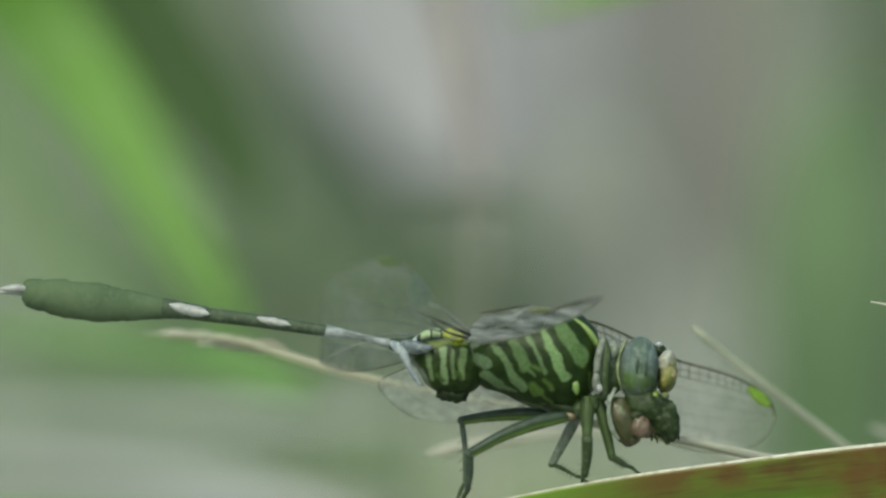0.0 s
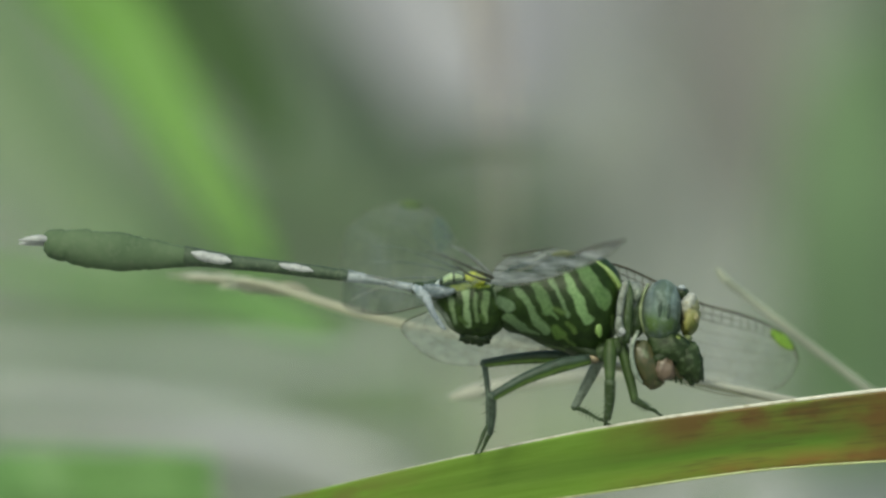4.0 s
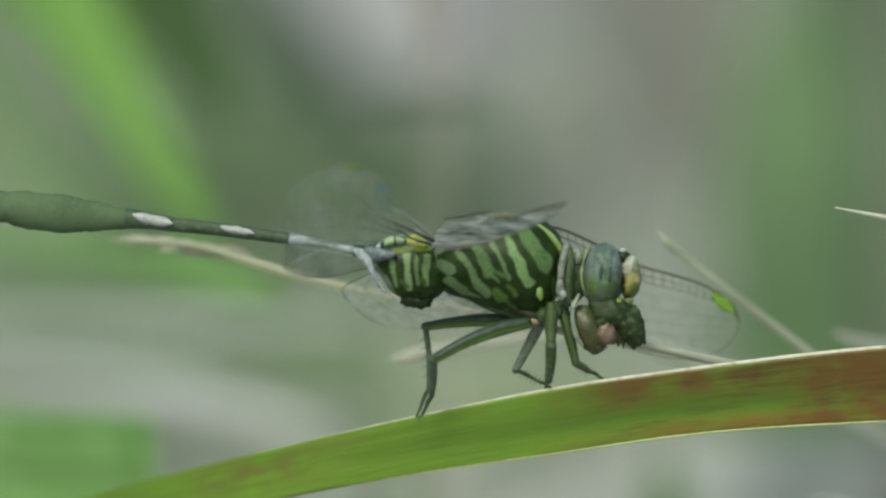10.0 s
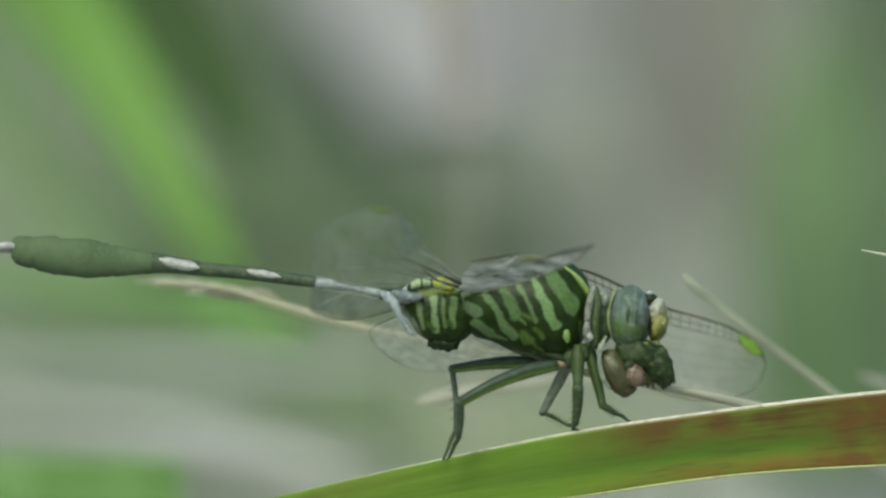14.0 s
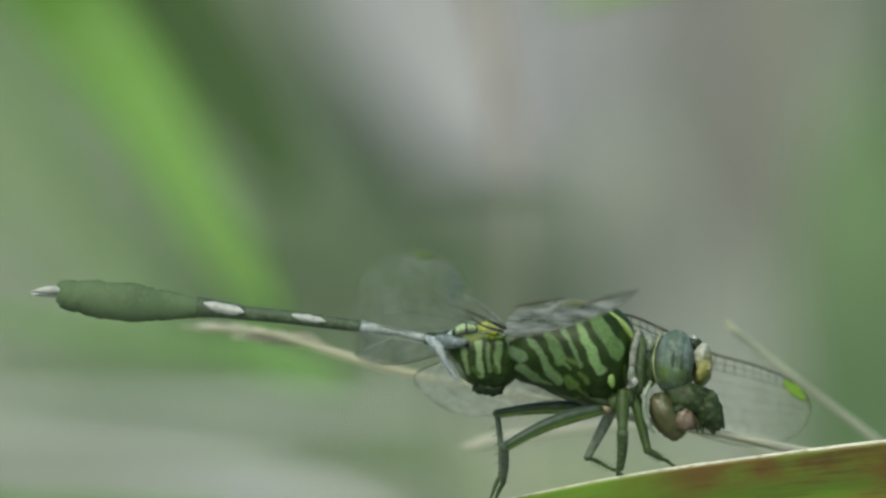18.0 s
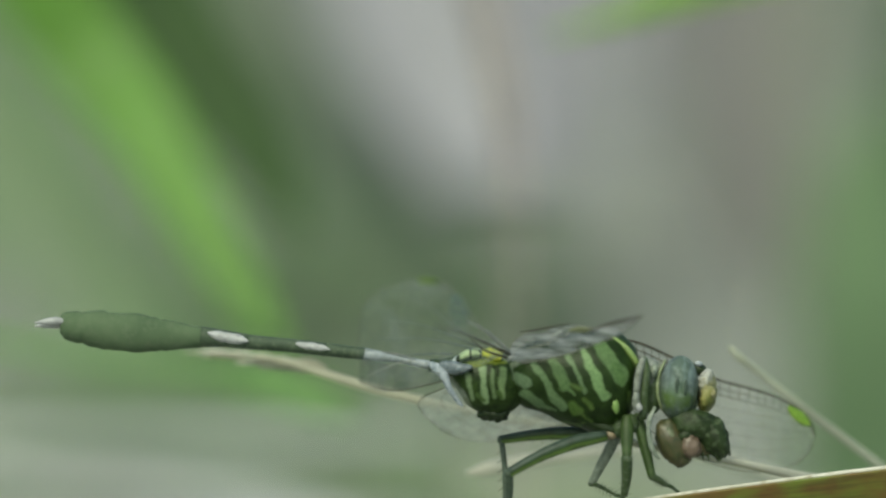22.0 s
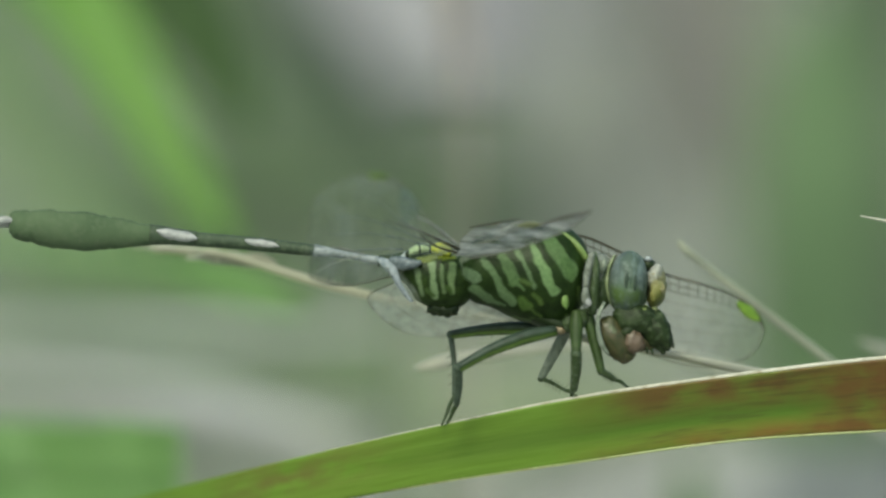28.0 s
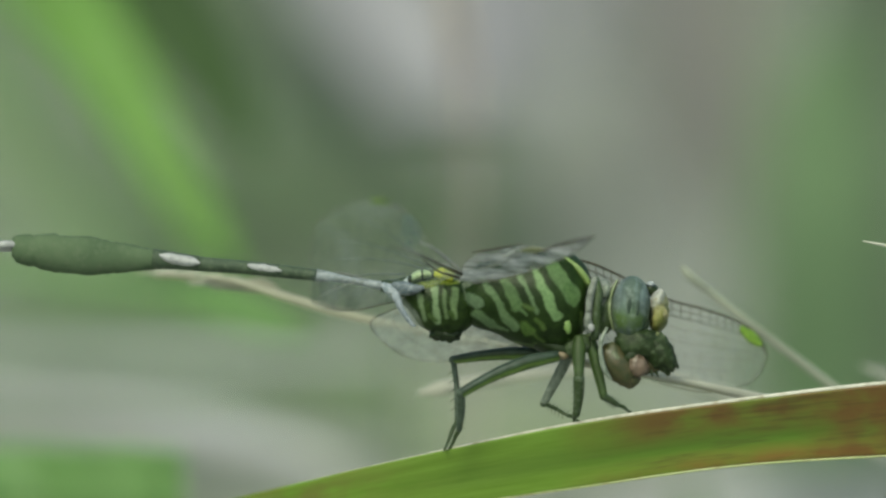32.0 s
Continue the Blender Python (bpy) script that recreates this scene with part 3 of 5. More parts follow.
    ab = sweep(bmesh.new(), [
        (0.00175, 0.0000, -0.00071, 0.0012, 0.0014), (0.00117, 0.0000, -0.00121, 0.0020, 0.0019), (0.00046, 0.0000, -0.00162, 0.0024, 0.0020), (-0.00050, 0.0000, -0.00156, 0.0022, 0.0019), (-0.00142, 0.0000, -0.00112, 0.00175, 0.0017),
        (-0.00242, 0.0000, -0.00075, 0.0012, 0.0013), (-0.00341, 0.0000, -0.00046, 0.0007, 0.0009), (-0.00458, 0.0000, -0.00029, 0.0004, 0.0005)], (-0.25, 0, 1), 40, 26)
    for v in ab.verts:
        v.co += Vector((0, 0, 1)) * 0.00016 * noise.noise(v.co * 1300)
    abdomen = limb("abdomen", ab, base_skin, thing, "long slender abdomen with a dark club")
    bloom = speckled("blue_bloom_cuticle", (0.15, 0.19, 0.22), (0.34, 0.38, 0.43), 1300, (0.50, 0.53, 0.56), 2100, 0.55)
    waist = speckled("waist_cuticle", (0.17, 0.20, 0.21), (0.42, 0.455, 0.48), 700, (0.10, 0.12, 0.11), 1800, 0.45)
    plate = sweep(bmesh.new(), [(-0.00449, -0.0010, -0.00021, 0.00025, 0.0002), (-0.00391, -0.0014, -0.00062, 0.00042, 0.0003), (-0.00330, -0.0017, -0.00154, 0.00026, 0.0003), (-0.00276, -0.0016, -0.00254, 0.00020, 0.0002), (-0.00216, -0.0014, -0.00337, 0.00012, 0.0001)], (1, 0, 0.5), 22, 14)
    for v in plate.verts:
        v.co += Vector((0.00010, 0, 0.00008)) * noise.noise(v.co * 900)
    part("side_plate", plate, bloom, abdomen, "blue-grey side plate")
    part("saddle", sweep(bmesh.new(), [(-0.00283, -0.0002, -0.00012, 0.00025, 0.0009), (-0.00162, -0.0002, 0.00046, 0.0004, 0.0012), (-0.00079, -0.0002, 0.00054, 0.0004, 0.0012)], (0, 0, 1), 10, 12),
         striped("saddle_cuticle", (1, 0, 0), -0.0030, 0.0024, bands((0.0, (0.5, 0.55, 0.55)), (0.18, BLACK), (0.26, PALE), (0.55, BLACK), (0.63, PALE), (0.9, BLACK))), abdomen, "pale ringed saddle")
    part("saddle", sweep(bmesh.new(), [(-0.00067, -0.0003, 0.00046, 0.0003, 0.0011), (0.00004, -0.0003, 0.00042, 0.0006, 0.0014), (0.00075, -0.0003, 0.00012, 0.0004, 0.0012)], (0, 0, 1), 10, 12),
         speckled("yellow_green_cuticle", (0.36, 0.40, 0.03), (0.46, 0.48, 0.08), 700, (0.16, 0.2, 0.02), 2200), abdomen, "yellow-green saddle")
    part("saddle", sweep(bmesh.new(), [(-0.00366, -0.0012, -0.00029, 0.0003, 0.0004), (-0.00299, -0.0015, -0.00046, 0.0005, 0.0004), (-0.00216, -0.0018, -0.00058, 0.0004, 0.0004), (-0.00141, -0.0019, -0.00046, 0.00015, 0.0003)], (0, 0, 1), 12, 12),
         speckled("slate_cuticle", (0.04, 0.06, 0.07), (0.11, 0.14, 0.165), 1500, (0.24, 0.28, 0.32), 2200, 0.45), abdomen, "slate-blue saddle")
    part("genital_lobe", blob((0.15, -0.1, -3.86), (1.15, 0.8, 0.62), 6, 26, 0.55, 9.0), black, abdomen)
    seg = speckled("abdomen_cuticle", (0.036, 0.056, 0.034), (0.062, 0.090, 0.055), 500, (0.11, 0.14, 0.09), 2600, 0.6, 0.3, spec=0.3)
    club = speckled("club_cuticle", (0.066, 0.102, 0.056), (0.100, 0.142, 0.080), 260, (0.105, 0.138, 0.085), 2400, 0.75, 0.3, spec=0.15)
    part("ring", sweep(bmesh.new(), [(-0.00441, 0.0000, -0.00033, 0.00034, 0.0005), (-0.00683, 0.0000, 0.00017, 0.00028, 0.00045), (-0.00933, 0.0000, 0.00058, 0.00048, 0.00055)], (0, 0, 1), 12, 14), waist, abdomen, "blue-grey waist ring")
    part("ring", sweep(bmesh.new(), [(-0.00924, 0.0000, 0.00058, 0.00044, 0.00050), (-0.01099, 0.0000, 0.00079, 0.00047, 0.00052), (-0.01216, 0.0000, 0.00096, 0.00049, 0.00055)], (0, 0, 1), 10, 14), seg, abdomen)
    part("ring", sweep(bmesh.new(), [(-0.01204, 0.0000, 0.00092, 0.00049, 0.00055), (-0.01433, 0.0000, 0.00121, 0.00050, 0.00056), (-0.01807, 0.0000, 0.00158, 0.00054, 0.0006)], (0, 0, 1), 14, 14), seg, abdomen)
    part("ring", sweep(bmesh.new(), [(-0.01799, 0.0000, 0.00158, 0.00056, 0.0006), (-0.01941, 0.0000, 0.00179, 0.00062, 0.00066), (-0.02141, 0.0000, 0.00200, 0.00078, 0.0008)], (0, 0, 1), 10, 14), seg, abdomen)
    cl = sweep(bmesh.new(), [(-0.02057, 0.0000, 0.00192, 0.00066, 0.0007), (-0.02224, 0.0000, 0.00202, 0.00090, 0.0008), (-0.02411, 0.0000, 0.00214, 0.00120, 0.0009), (-0.02578, 0.0000, 0.00226, 0.00138, 0.0010), (-0.02807, 0.0000, 0.00246, 0.00140, 0.0010),
                             (-0.02973, 0.0000, 0.00270, 0.00128, 0.0010), (-0.03077, 0.0000, 0.00284, 0.00114, 0.0009), (-0.03140, 0.0000, 0.00300, 0.00098, 0.0007), (-0.03172, 0.0000, 0.00302, 0.00070, 0.0004)], (0.02, 0, 1), 64, 18)
    for v in cl.verts:
        v.co.z += 0.00010 * noise.noise(v.co * 900) + 0.00006 * noise.noise(v.co * 2500)
        for joint in (-0.0243, -0.0281, -0.0301):
            v.co.z -= 0.00009 * math.copysign(1, v.co.z - 0.0024) * math.exp(-((v.co.x - joint) / 0.00018) ** 2)
    part("club", cl, club, abdomen, "swollen dark olive tail club")
    for rows in (((-0.01185, 0.00086, 0.00006), (-0.01215, 0.00092, 0.00026), (-0.01307, 0.00104, 0.00038), (-0.01385, 0.00118, 0.00034), (-0.01425, 0.00130, 0.00018), (-0.01440, 0.00136, 0.00005)),
                 ((-0.01786, 0.00152, 0.00006), (-0.01822, 0.00160, 0.00034), (-0.01932, 0.00178, 0.00046), (-0.02022, 0.00196, 0.00042), (-0.02068, 0.00212, 0.00022), (-0.02088, 0.00220, 0.00006))):
        bm = sweep(bmesh.new(), [(x, -0.00028 - 0.00024 * (x < -0.016) - 0.02 * max(-0.0186 - x, 0), z + 0.00008, w * 0.82, 0.00036) for x, z, w in rows], (0, 0, 1), 18, 12)
        for v in bm.verts:
            v.co.z += 0.00006 * noise.noise(v.co * 2400)
        part("white_saddle", bm, white, abdomen, "white saddle patch")
    for d, y in ((-0.35, 364), (0.3, 370)):
        part("tail_appendage", tube((-31.40, d, upward(y), 0.26), (-32.15, d, upward(y - 1), 0.30), (-33.23, d, upward(y + 1), 0.14), (-33.65, d, upward(y + 2), 0.04), n=12, ring=8), white, abdomen, "white tail appendage")

    # wings
    vein_skin = speckled("wing_vein", (0.035, 0.03, 0.018), (0.07, 0.06, 0.035), 900, None, None, 0.4)
    spot_skin = speckled("wing_spot", (0.15, 0.27, 0.025), (0.23, 0.37, 0.055), 700, (0.10, 0.22, 0.03), 2500, 0.4)

    def wing(name, lead, trail, clear, label, veins=0.05, stations=44, spot=(0.8, 0.94, 0.35), threads=None, spot_row=0.0, spot_tone=None):
        L, T = spline(lead, stations), spline(trail, stations)
        bm = bmesh.new()
        cols = 10
        grid = []
        for i in range(stations + 1):
            a, b = Vector(L[i]), Vector(T[i])
            row = []
            for k in range(cols + 1):
                u = k / cols
                c = a.lerp(b, u) + Vector((0, 0.10 * math.sin(u * 20 + i * 0.1) * (1 - u), 0.08 * math.cos(u * 23)))
                row.append(bm.verts.new(c * 0.001))
            grid.append(row)
        for i in range(stations):
            for k in range(cols):
                bm.faces.new((grid[i][k], grid[i][k + 1], grid[i + 1][k + 1], grid[i + 1][k]))
        w = limb(name, bm, clear, thing, label)

        def at(s, u):
            x = s * stations
            i = min(int(x), stations - 1)
            a = Vector(L[i]).lerp(Vector(L[i + 1]), x - i)
            b = Vector(T[i]).lerp(Vector(T[i + 1]), x - i)
            return a.lerp(b, u)

        vm = bmesh.new()

        def thread(points, r0, r1):
            k = len(points)
            rows = [(*(q * 0.001), (r0 + (r1 - r0) * j / (k - 1)) * 0.001, (r0 + (r1 - r0) * j / (k - 1)) * 0.001) for j, q in enumerate(points)]
            sweep_plain(vm, rows)
        thread([at(s / 24, 0) for s in range(25)], veins * 2.1, veins * 1.3)
        thread([at(s / 24, 1) for s in range(25)], veins * 0.8, veins * 0.7)
        for u, end in ((0.09, 0.93), (0.17, 0.97), (0.30, 0.95), (0.45, 0.9), (0.60, 0.82), (0.76, 0.7)):
            thread([at(end * s / 16, u + 0.05 * math.sin(s * 0.35) * u) for s in range(17)], veins * (1.0 if u < 0.2 else 0.28), veins * 0.2)
        rnd = random.Random(len(name) + int(lead[0][0] * 10))
        for k in range(26):
            s = 0.06 + k * 0.035
            thread([at(s, 0.0), at(s, 0.17)], veins * 0.6, veins * 0.6)
        for k in range(120):
            s, u = rnd.uniform(0.05, 0.93), rnd.uniform(0.17, 0.86)
            thread([at(s, u), at(min(s + rnd.uniform(-0.01, 0.015), 1), u + 0.13)], veins * 0.11, veins * 0.11)
        part("vein", vm, threads or vein_skin, w, "dark wing veins")
        sp = bmesh.new()
        way = (at(spot[0], 0.5) - at(spot[0], 0.0)).normalized()
        q0, q1 = at(spot[0], spot_row) + way * spot[2], at(spot[1], spot_row) + way * spot[2]
        sweep(sp, [(*(q0.lerp(q1, q) * 0.001), spot[2] * k * 0.001, 0.00007) for q, k in ((0, 0.5), (0.12, 1), (0.88, 1), (1, 0.5))], way, 8, 8)
        part("wing_spot", sp, spot_tone or spot_skin, w, "yellow-green wing spot")
        return w

    olive = speckled("olive_wing_spot", (0.20, 0.22, 0.11), (0.32, 0.33, 0.20), 700, (0.14, 0.18, 0.06), 2500, 0.4)
    vein_and_glint = speckled("pale_wing_vein_and_glint", (0.16, 0.16, 0.13), (0.30, 0.30, 0.26), 900, None, None, 0.4)
    near_hind = wing("hind_wing", [(1.41, -2, 0.54), (-0.37, -8, 2.03), (-1.73, -14, 3.74), (-2.95, -19, 5.20), (-4.57, -22, 5.84)],
         [(-2.83, -2, -1.21), (-6.72, -4, -2.20), (-9.62, -9, -1.53), (-9.67, -13, 2.02), (-8.93, -18, 4.38), (-6.70, -21, 5.60), (-4.73, -22, 5.80)], film("wing_film_milky", (0.42, 0.46, 0.43), 0.79, 0.3, 0.17, 0.75, 420.0, (1.4, 0.4, 0.5)), "clear hind wing seen almost end on", 0.018, 44, (0.86, 0.99, 0.5), vein_and_glint)
    near_fore = wing("fore_wing", [(2.30, -2, -0.22), (5.20, -4, 0.33), (7.40, -7, 1.08), (9.60, -10, 2.02), (10.95, -13, 3.20)],
         [(1.20, -2, 0.02), (1.50, -3, 1.16), (2.40, -4, 1.96), (4.25, -6, 2.30), (5.90, -8, 2.70), (7.40, -9.5, 2.36), (9.25, -11.5, 2.88), (10.90, -13, 3.28)], film("wing_film_grey", (0.80, 0.77, 0.74), 0.42, 0.3, 0.30, 0.55, 800.0, (0.35, 0.5, 2.0)), "clear fore wing seen almost end on", 0.024, 44, (0.50, 0.66, 0.20), vein_and_glint, 0.66, olive)
    part("vein", tube((-3.49, -2.4, -1.54, 0.03), (-6.72, -4, -2.20, 0.05), (-8.45, -6.5, -1.99, 0.05), (-9.62, -9, -1.53, 0.03), n=16, ring=6), vein_skin, near_hind, "dark wing rim")
    part("vein", tube((2.08, -5, 2.06, 0.04), (3.30, -6, 2.24, 0.085), (4.25, -7, 2.40, 0.085), (5.70, -8.6, 2.68, 0.04), n=20, ring=6), vein_skin, near_fore, "dark leading edge")
    part("vein", tube((6.60, -9, 1.90, 0.03), (7.90, -10.5, 2.42, 0.10), (9.32, -12.4, 2.84, 0.12), (11.04, -14, 3.22, 0.05), n=16, ring=6), vein_skin, near_fore)
    part("vein", tube((2.60, -5, 0.85, 0.02), (4.10, -6.6, 1.25, 0.07), (5.60, -8.4, 1.95, 0.03), n=14, ring=6), vein_and_glint, near_fore)
    part("vein", tube((3.90, -6.5, 1.45, 0.02), (4.80, -8, 1.95, 0.08), (5.60, -9, 2.45, 0.03), n=14, ring=6), face, near_fore, "pale crease")
    lobe = bmesh.new()
    upper = spline([(-3.82, -2.4, -0.91), (-5.97, -4, -0.46), (-8.03, -6.5, -0.17), (-9.54, -9, 0.37)], 16)
    lower = spline([(-3.66, -2.4, -1.58), (-6.72, -4, -2.20), (-8.45, -6.5, -1.99), (-9.62, -9, -1.53)], 16)
    sheet = [[lobe.verts.new(Vector(a).lerp(Vector(b), k / 5) * 0.001 + Vector((0, 0.00006 * math.sin(k * 2.6 + i * 0.4), 0))) for k in range(6)] for i, (a, b) in enumerate(zip(upper, lower))]
    for r0, r1 in zip(sheet, sheet[1:]):
        for k in range(5):
            lobe.faces.new((r0[k], r0[k + 1], r1[k + 1], r1[k]))
    part("lobe", lobe, film("wing_lobe_film", (0.13, 0.17, 0.125), 0.52, 0.35, 0.14, 0.6, 700.0), near_hind, "folded grey wing lobe")
    # no real vein: a glint streak on the film, modelled as a pale thread
    part("vein", tube((-9.14, -8, -1.24, 0.03), (-8.11, -6.5, -0.70, 0.06), (-6.88, -5, -0.25, 0.04), (-5.56, -3.5, 0.04, 0.03), n=12, ring=6), vein_and_glint, near_hind)
    # likewise the highlight along the waist, laid on as a pale thread
    part("vein", tube((-8.04, -5, 0.66, 0.03), (-7.01, -4.4, 0.46, 0.09), (-5.65, -3.5, 0.12, 0.03), n=12, ring=6), vein_and_glint, near_hind)
    part("vein", tube((1.33, -2.5, 0.46, 0.14), (-0.58, -5.6, 1.37, 0.11), (-2.23, -8.8, 2.03, 0.09), (-3.88, -11.8, 2.51, 0.04), n=12, ring=6), vein_skin, near_hind, "dark wing root strut")
    part("vein", tube((1.29, -3.6, 0.71, 0.09), (0.25, -6, 1.62, 0.12), (-0.74, -8.4, 2.36, 0.10), (-1.77, -10.5, 2.85, 0.05), n=12, ring=6), face, near_hind, "pale wing root strut")
    part("vein", tube((1.16, -2.5, 0.21, 0.10), (-0.37, -4, 0.71, 0.09), (-1.49, -6, 1.53, 0.05), n=10, ring=6), vein_skin, near_hind)
    flap = bmesh.new()
    ring = [spline([(-1.66, -13, 2.55), (-1.50, -15, 3.60), (-2.20, -18, 4.70)], 10), spline([(-2.60, -13, 2.45), (-3.00, -15, 3.55), (-2.90, -18, 4.80)], 10)]
    rung = [[flap.verts.new(Vector(a).lerp(Vector(b), k / 4) * 0.001) for k in range(5)] for a, b in zip(*ring)]
    for r0, r1 in zip(rung, rung[1:]):
        for k in range(4):
            flap.faces.new((r0[k], r0[k + 1], r1[k + 1], r1[k]))
    part("fold", flap, film("wing_fold_film", (0.22, 0.33, 0.30), 0.55, 0.25, 0.2, 0.6, 900.0), near_hind, "teal fold near the wing tip")
    teal_vein = speckled("teal_wing_vein", (0.075, 0.10, 0.095), (0.15, 0.18, 0.17), 900, None, None, 0.35)
    for arc in (((688, 298, -15), (712, 318, -13), (730, 346, -10), (746, 376, -7)), ((640, 332, -14), (676, 348, -12), (706, 372, -9), (742, 396, -6)), ((600, 372, -11), (648, 376, -9), (700, 392, -7), (756, 414, -5)),
                ((586, 404, -9), (640, 402, -8), (700, 408, -6), (764, 424, -4)), ((560, 448, -8), (610, 436, -7), (664, 430, -5), (716, 430, -3.5))):
        part("vein", tube(*[(across(u), d, upward(v), 0.055 - 0.012 * k) for k, (u, v, d) in enumerate(arc[::-1])], n=14, ring=6), teal_vein, near_hind)
    clear = film("wing_film_clear", (0.74, 0.75, 0.74), 0.87)
    wing("fore_wing", [(8.39, 2, 1.67), (10.91, 4, 1.30), (13.22, 5, 0.29), (16.60, 7, -1.38), (19.55, 8, -2.18), (21.87, 9, -3.06), (23.62, 10, -4.37), (24.08, 10, -5.63)],
         [(9.01, 2, -1.21), (11.54, 4, -4.97), (14.06, 5, -6.65), (16.60, 7, -7.71), (19.34, 8, -8.26), (21.66, 9, -8.06), (23.53, 10, -6.93), (24.04, 10, -5.76)], clear, "clear fore wing with a lime spot near its tip", 0.06, 56, (0.727, 0.878, 0.29))
    wing("hind_wing", [(2.34, 3, -0.38), (3.18, 5, -2.47), (4.44, 7, -3.80), (6.40, 9, -4.70), (8.20, 10, -5.15)],
         [(-3.51, 3, -2.05), (-5.39, 4, -3.01), (-4.35, 6, -4.65), (-2.06, 8, -5.87), (0.88, 9, -6.05), (4.60, 10, -5.65), (8.10, 10, -5.25)], film("wing_film_far", (0.84, 0.84, 0.72), 0.54, 0.3, 0.10, 0.8, 800.0), "clear hind wing lowered behind the body", 0.05, 44, (0.9, 0.97, 0.1))
    return thing, abdomen


def sweep_plain(bm, rows, ring=4):
    """A thin thread appended to a shared mesh: rows of (x, y, z, a, b) in metres, taken as they stand."""
    last = None
    for i, r in enumerate(rows):
        a, b = rows[max(i - 1, 0)], rows[min(i + 1, len(rows) - 1)]
        t = (Vector(b[:3]) - Vector(a[:3])).normalized()
        w = t.orthogonal().normalized()
        h = t.cross(w)
        now = [bm.verts.new(Vector(r[:3]) + (w * math.cos(q) + h * math.sin(q)) * r[3]) for q in (2 * math.pi * k / ring for k in range(ring))]
        if last:
            for k in range(ring):
                bm.faces.new((last[k], last[(k + 1) % ring], now[(k + 1) % ring], now[k]))
        last = now


insect, tail = dragonfly()


# ---- what it eats ----
def prey():
    thing = new("insect_prey")
    base = mm(14.19, -0.5, -4.95)
    thing.matrix_world = VIEW @ Matrix.Translation(base)
    tagged(thing, "chewed dark insect with pinkish flesh, held in the dragonfly's jaws", "insect")
    hold = Matrix.Translation(-base)
    dark = speckled("prey_dark", (0.010, 0.019, 0.005), (0.024, 0.042, 0.012), 1000, (0.07, 0.095, 0.05), 2300, 0.55, 0.5, 0.0001, spec=0.25)
    brown = speckled("prey_brown", (0.034, 0.044, 0.013), (0.085, 0.066, 0.028), 900, (0.025, 0.04, 0.012), 2600, 0.4, 0.4)
    pink = speckled("prey_flesh", (0.095, 0.070, 0.046), (0.19, 0.135, 0.105), 900, (0.06, 0.055, 0.03), 1500, 0.35, 0.4)
    grey = speckled("prey_wing_case", (0.06, 0.08, 0.035), (0.14, 0.16, 0.09), 900, (0.05, 0.07, 0.03), 2500, 0.4)
    for name, bm, m, label in (
            ("belly", blob((12.60, -1.4, -5.95), (1.02, 0.9, 1.80), -20, 22, 0.22, 1.0), brown, "brown belly"),
            ("wing_case", blob((12.56, -1.85, -5.53), (0.45, 0.40, 0.85), -12, 18, 0.12, 2.0), grey, "pale wing case"),
            ("flesh", blob((13.93, -1.72, -6.28), (0.82, 0.55, 0.86), 20, 24, 0.30, 3.0), pink, "pinkish flesh"),
            ("tissue", blob((13.64, -1.75, -5.45), (0.75, 0.35, 0.40), -20, 16, 0.4, 10.0), dark, ""),
            ("gut", blob((14.73, -0.7, -6.12), (1.1, 0.6, 1.0), 10, 18, 0.35, 11.0), brown, ""),
            ("chest", blob((14.31, -1.25, -4.74), (1.7, 0.95, 1.15), 12, 22, 0.3, 4.0), dark, "dark chest"),
            ("head", blob((15.77, -1.1, -5.78), (1.05, 0.9, 1.6), -14, 24, 0.32, 5.0), dark, "black chewed head"),
            ("jaw", blob((16.39, -1, -6.62), (0.5, 0.5, 0.72), 10, 16, 0.3, 6.0), dark, ""),
            ("tail", blob((13.27, -1.2, -7.11), (0.75, 0.6, 0.62), -10, 18, 0.35, 7.0), brown, "")):
        ob = part(name, bm, m, thing, label)
        ob.matrix_basis = hold
    for k in range(7):
        x, y = 1140 + 8 * k, 606 + 3 * math.sin(k * 2.1)
        b = (across(x), -1.3 + 0.1 * k, upward(y))
        ob = part("leg", tube((*b, 0.12), (b[0] + 0.1 * math.sin(k), b[1] - 0.1, b[2] - 0.45 - 0.12 * math.sin(k * 3), 0.06), n=4, ring=5), dark, thing)
        ob.matrix_basis = hold
    return thing


morsel = prey()


# ---- the leaf it sits on, and stalks close behind it ----
def blade(name, rows, side, material, label, category, n=60, ring=14, fold=0.0, group=""):
    """A grass leaf as one thing standing at its root: rows of (x, y, z, half width, half thickness) in world metres."""
    root = Vector(rows[0][:3])
    bm = sweep(bmesh.new(), [(*(Vector(r[:3]) - root), r[3], r[4]) for r in rows], side, n, ring, fold)
    ob = link(name, bm, material)
    ob.location = root
    return tagged(ob, label, category, group)


def world_at(x, y, z):
    return VIEW @ mm(x, y, z)


PERCH_ROWS = [(-80.5, 120, -84.0, 4.3), (-49.5, 60, -33.2, 3.0), (-29.26, 30, -22.5, 2.2), (-17.88, 14, -18.85, 1.95), (-9.81, 7, -16.7, 1.91), (0.04, 2, -14.6, 2.13), (10.16, 0, -12.81, 2.44), (21.49, 0, -11.22, 2.48), (32.65, 0, -10.2, 2.75), (46.31, -4, -9.42, 2.82), (66.44, -14, -10.65, 2.47), (90.1, -26, -17.24, 1.42), (109.61, -34, -26.19, 0.4)]   # mm: along, away, up, half width


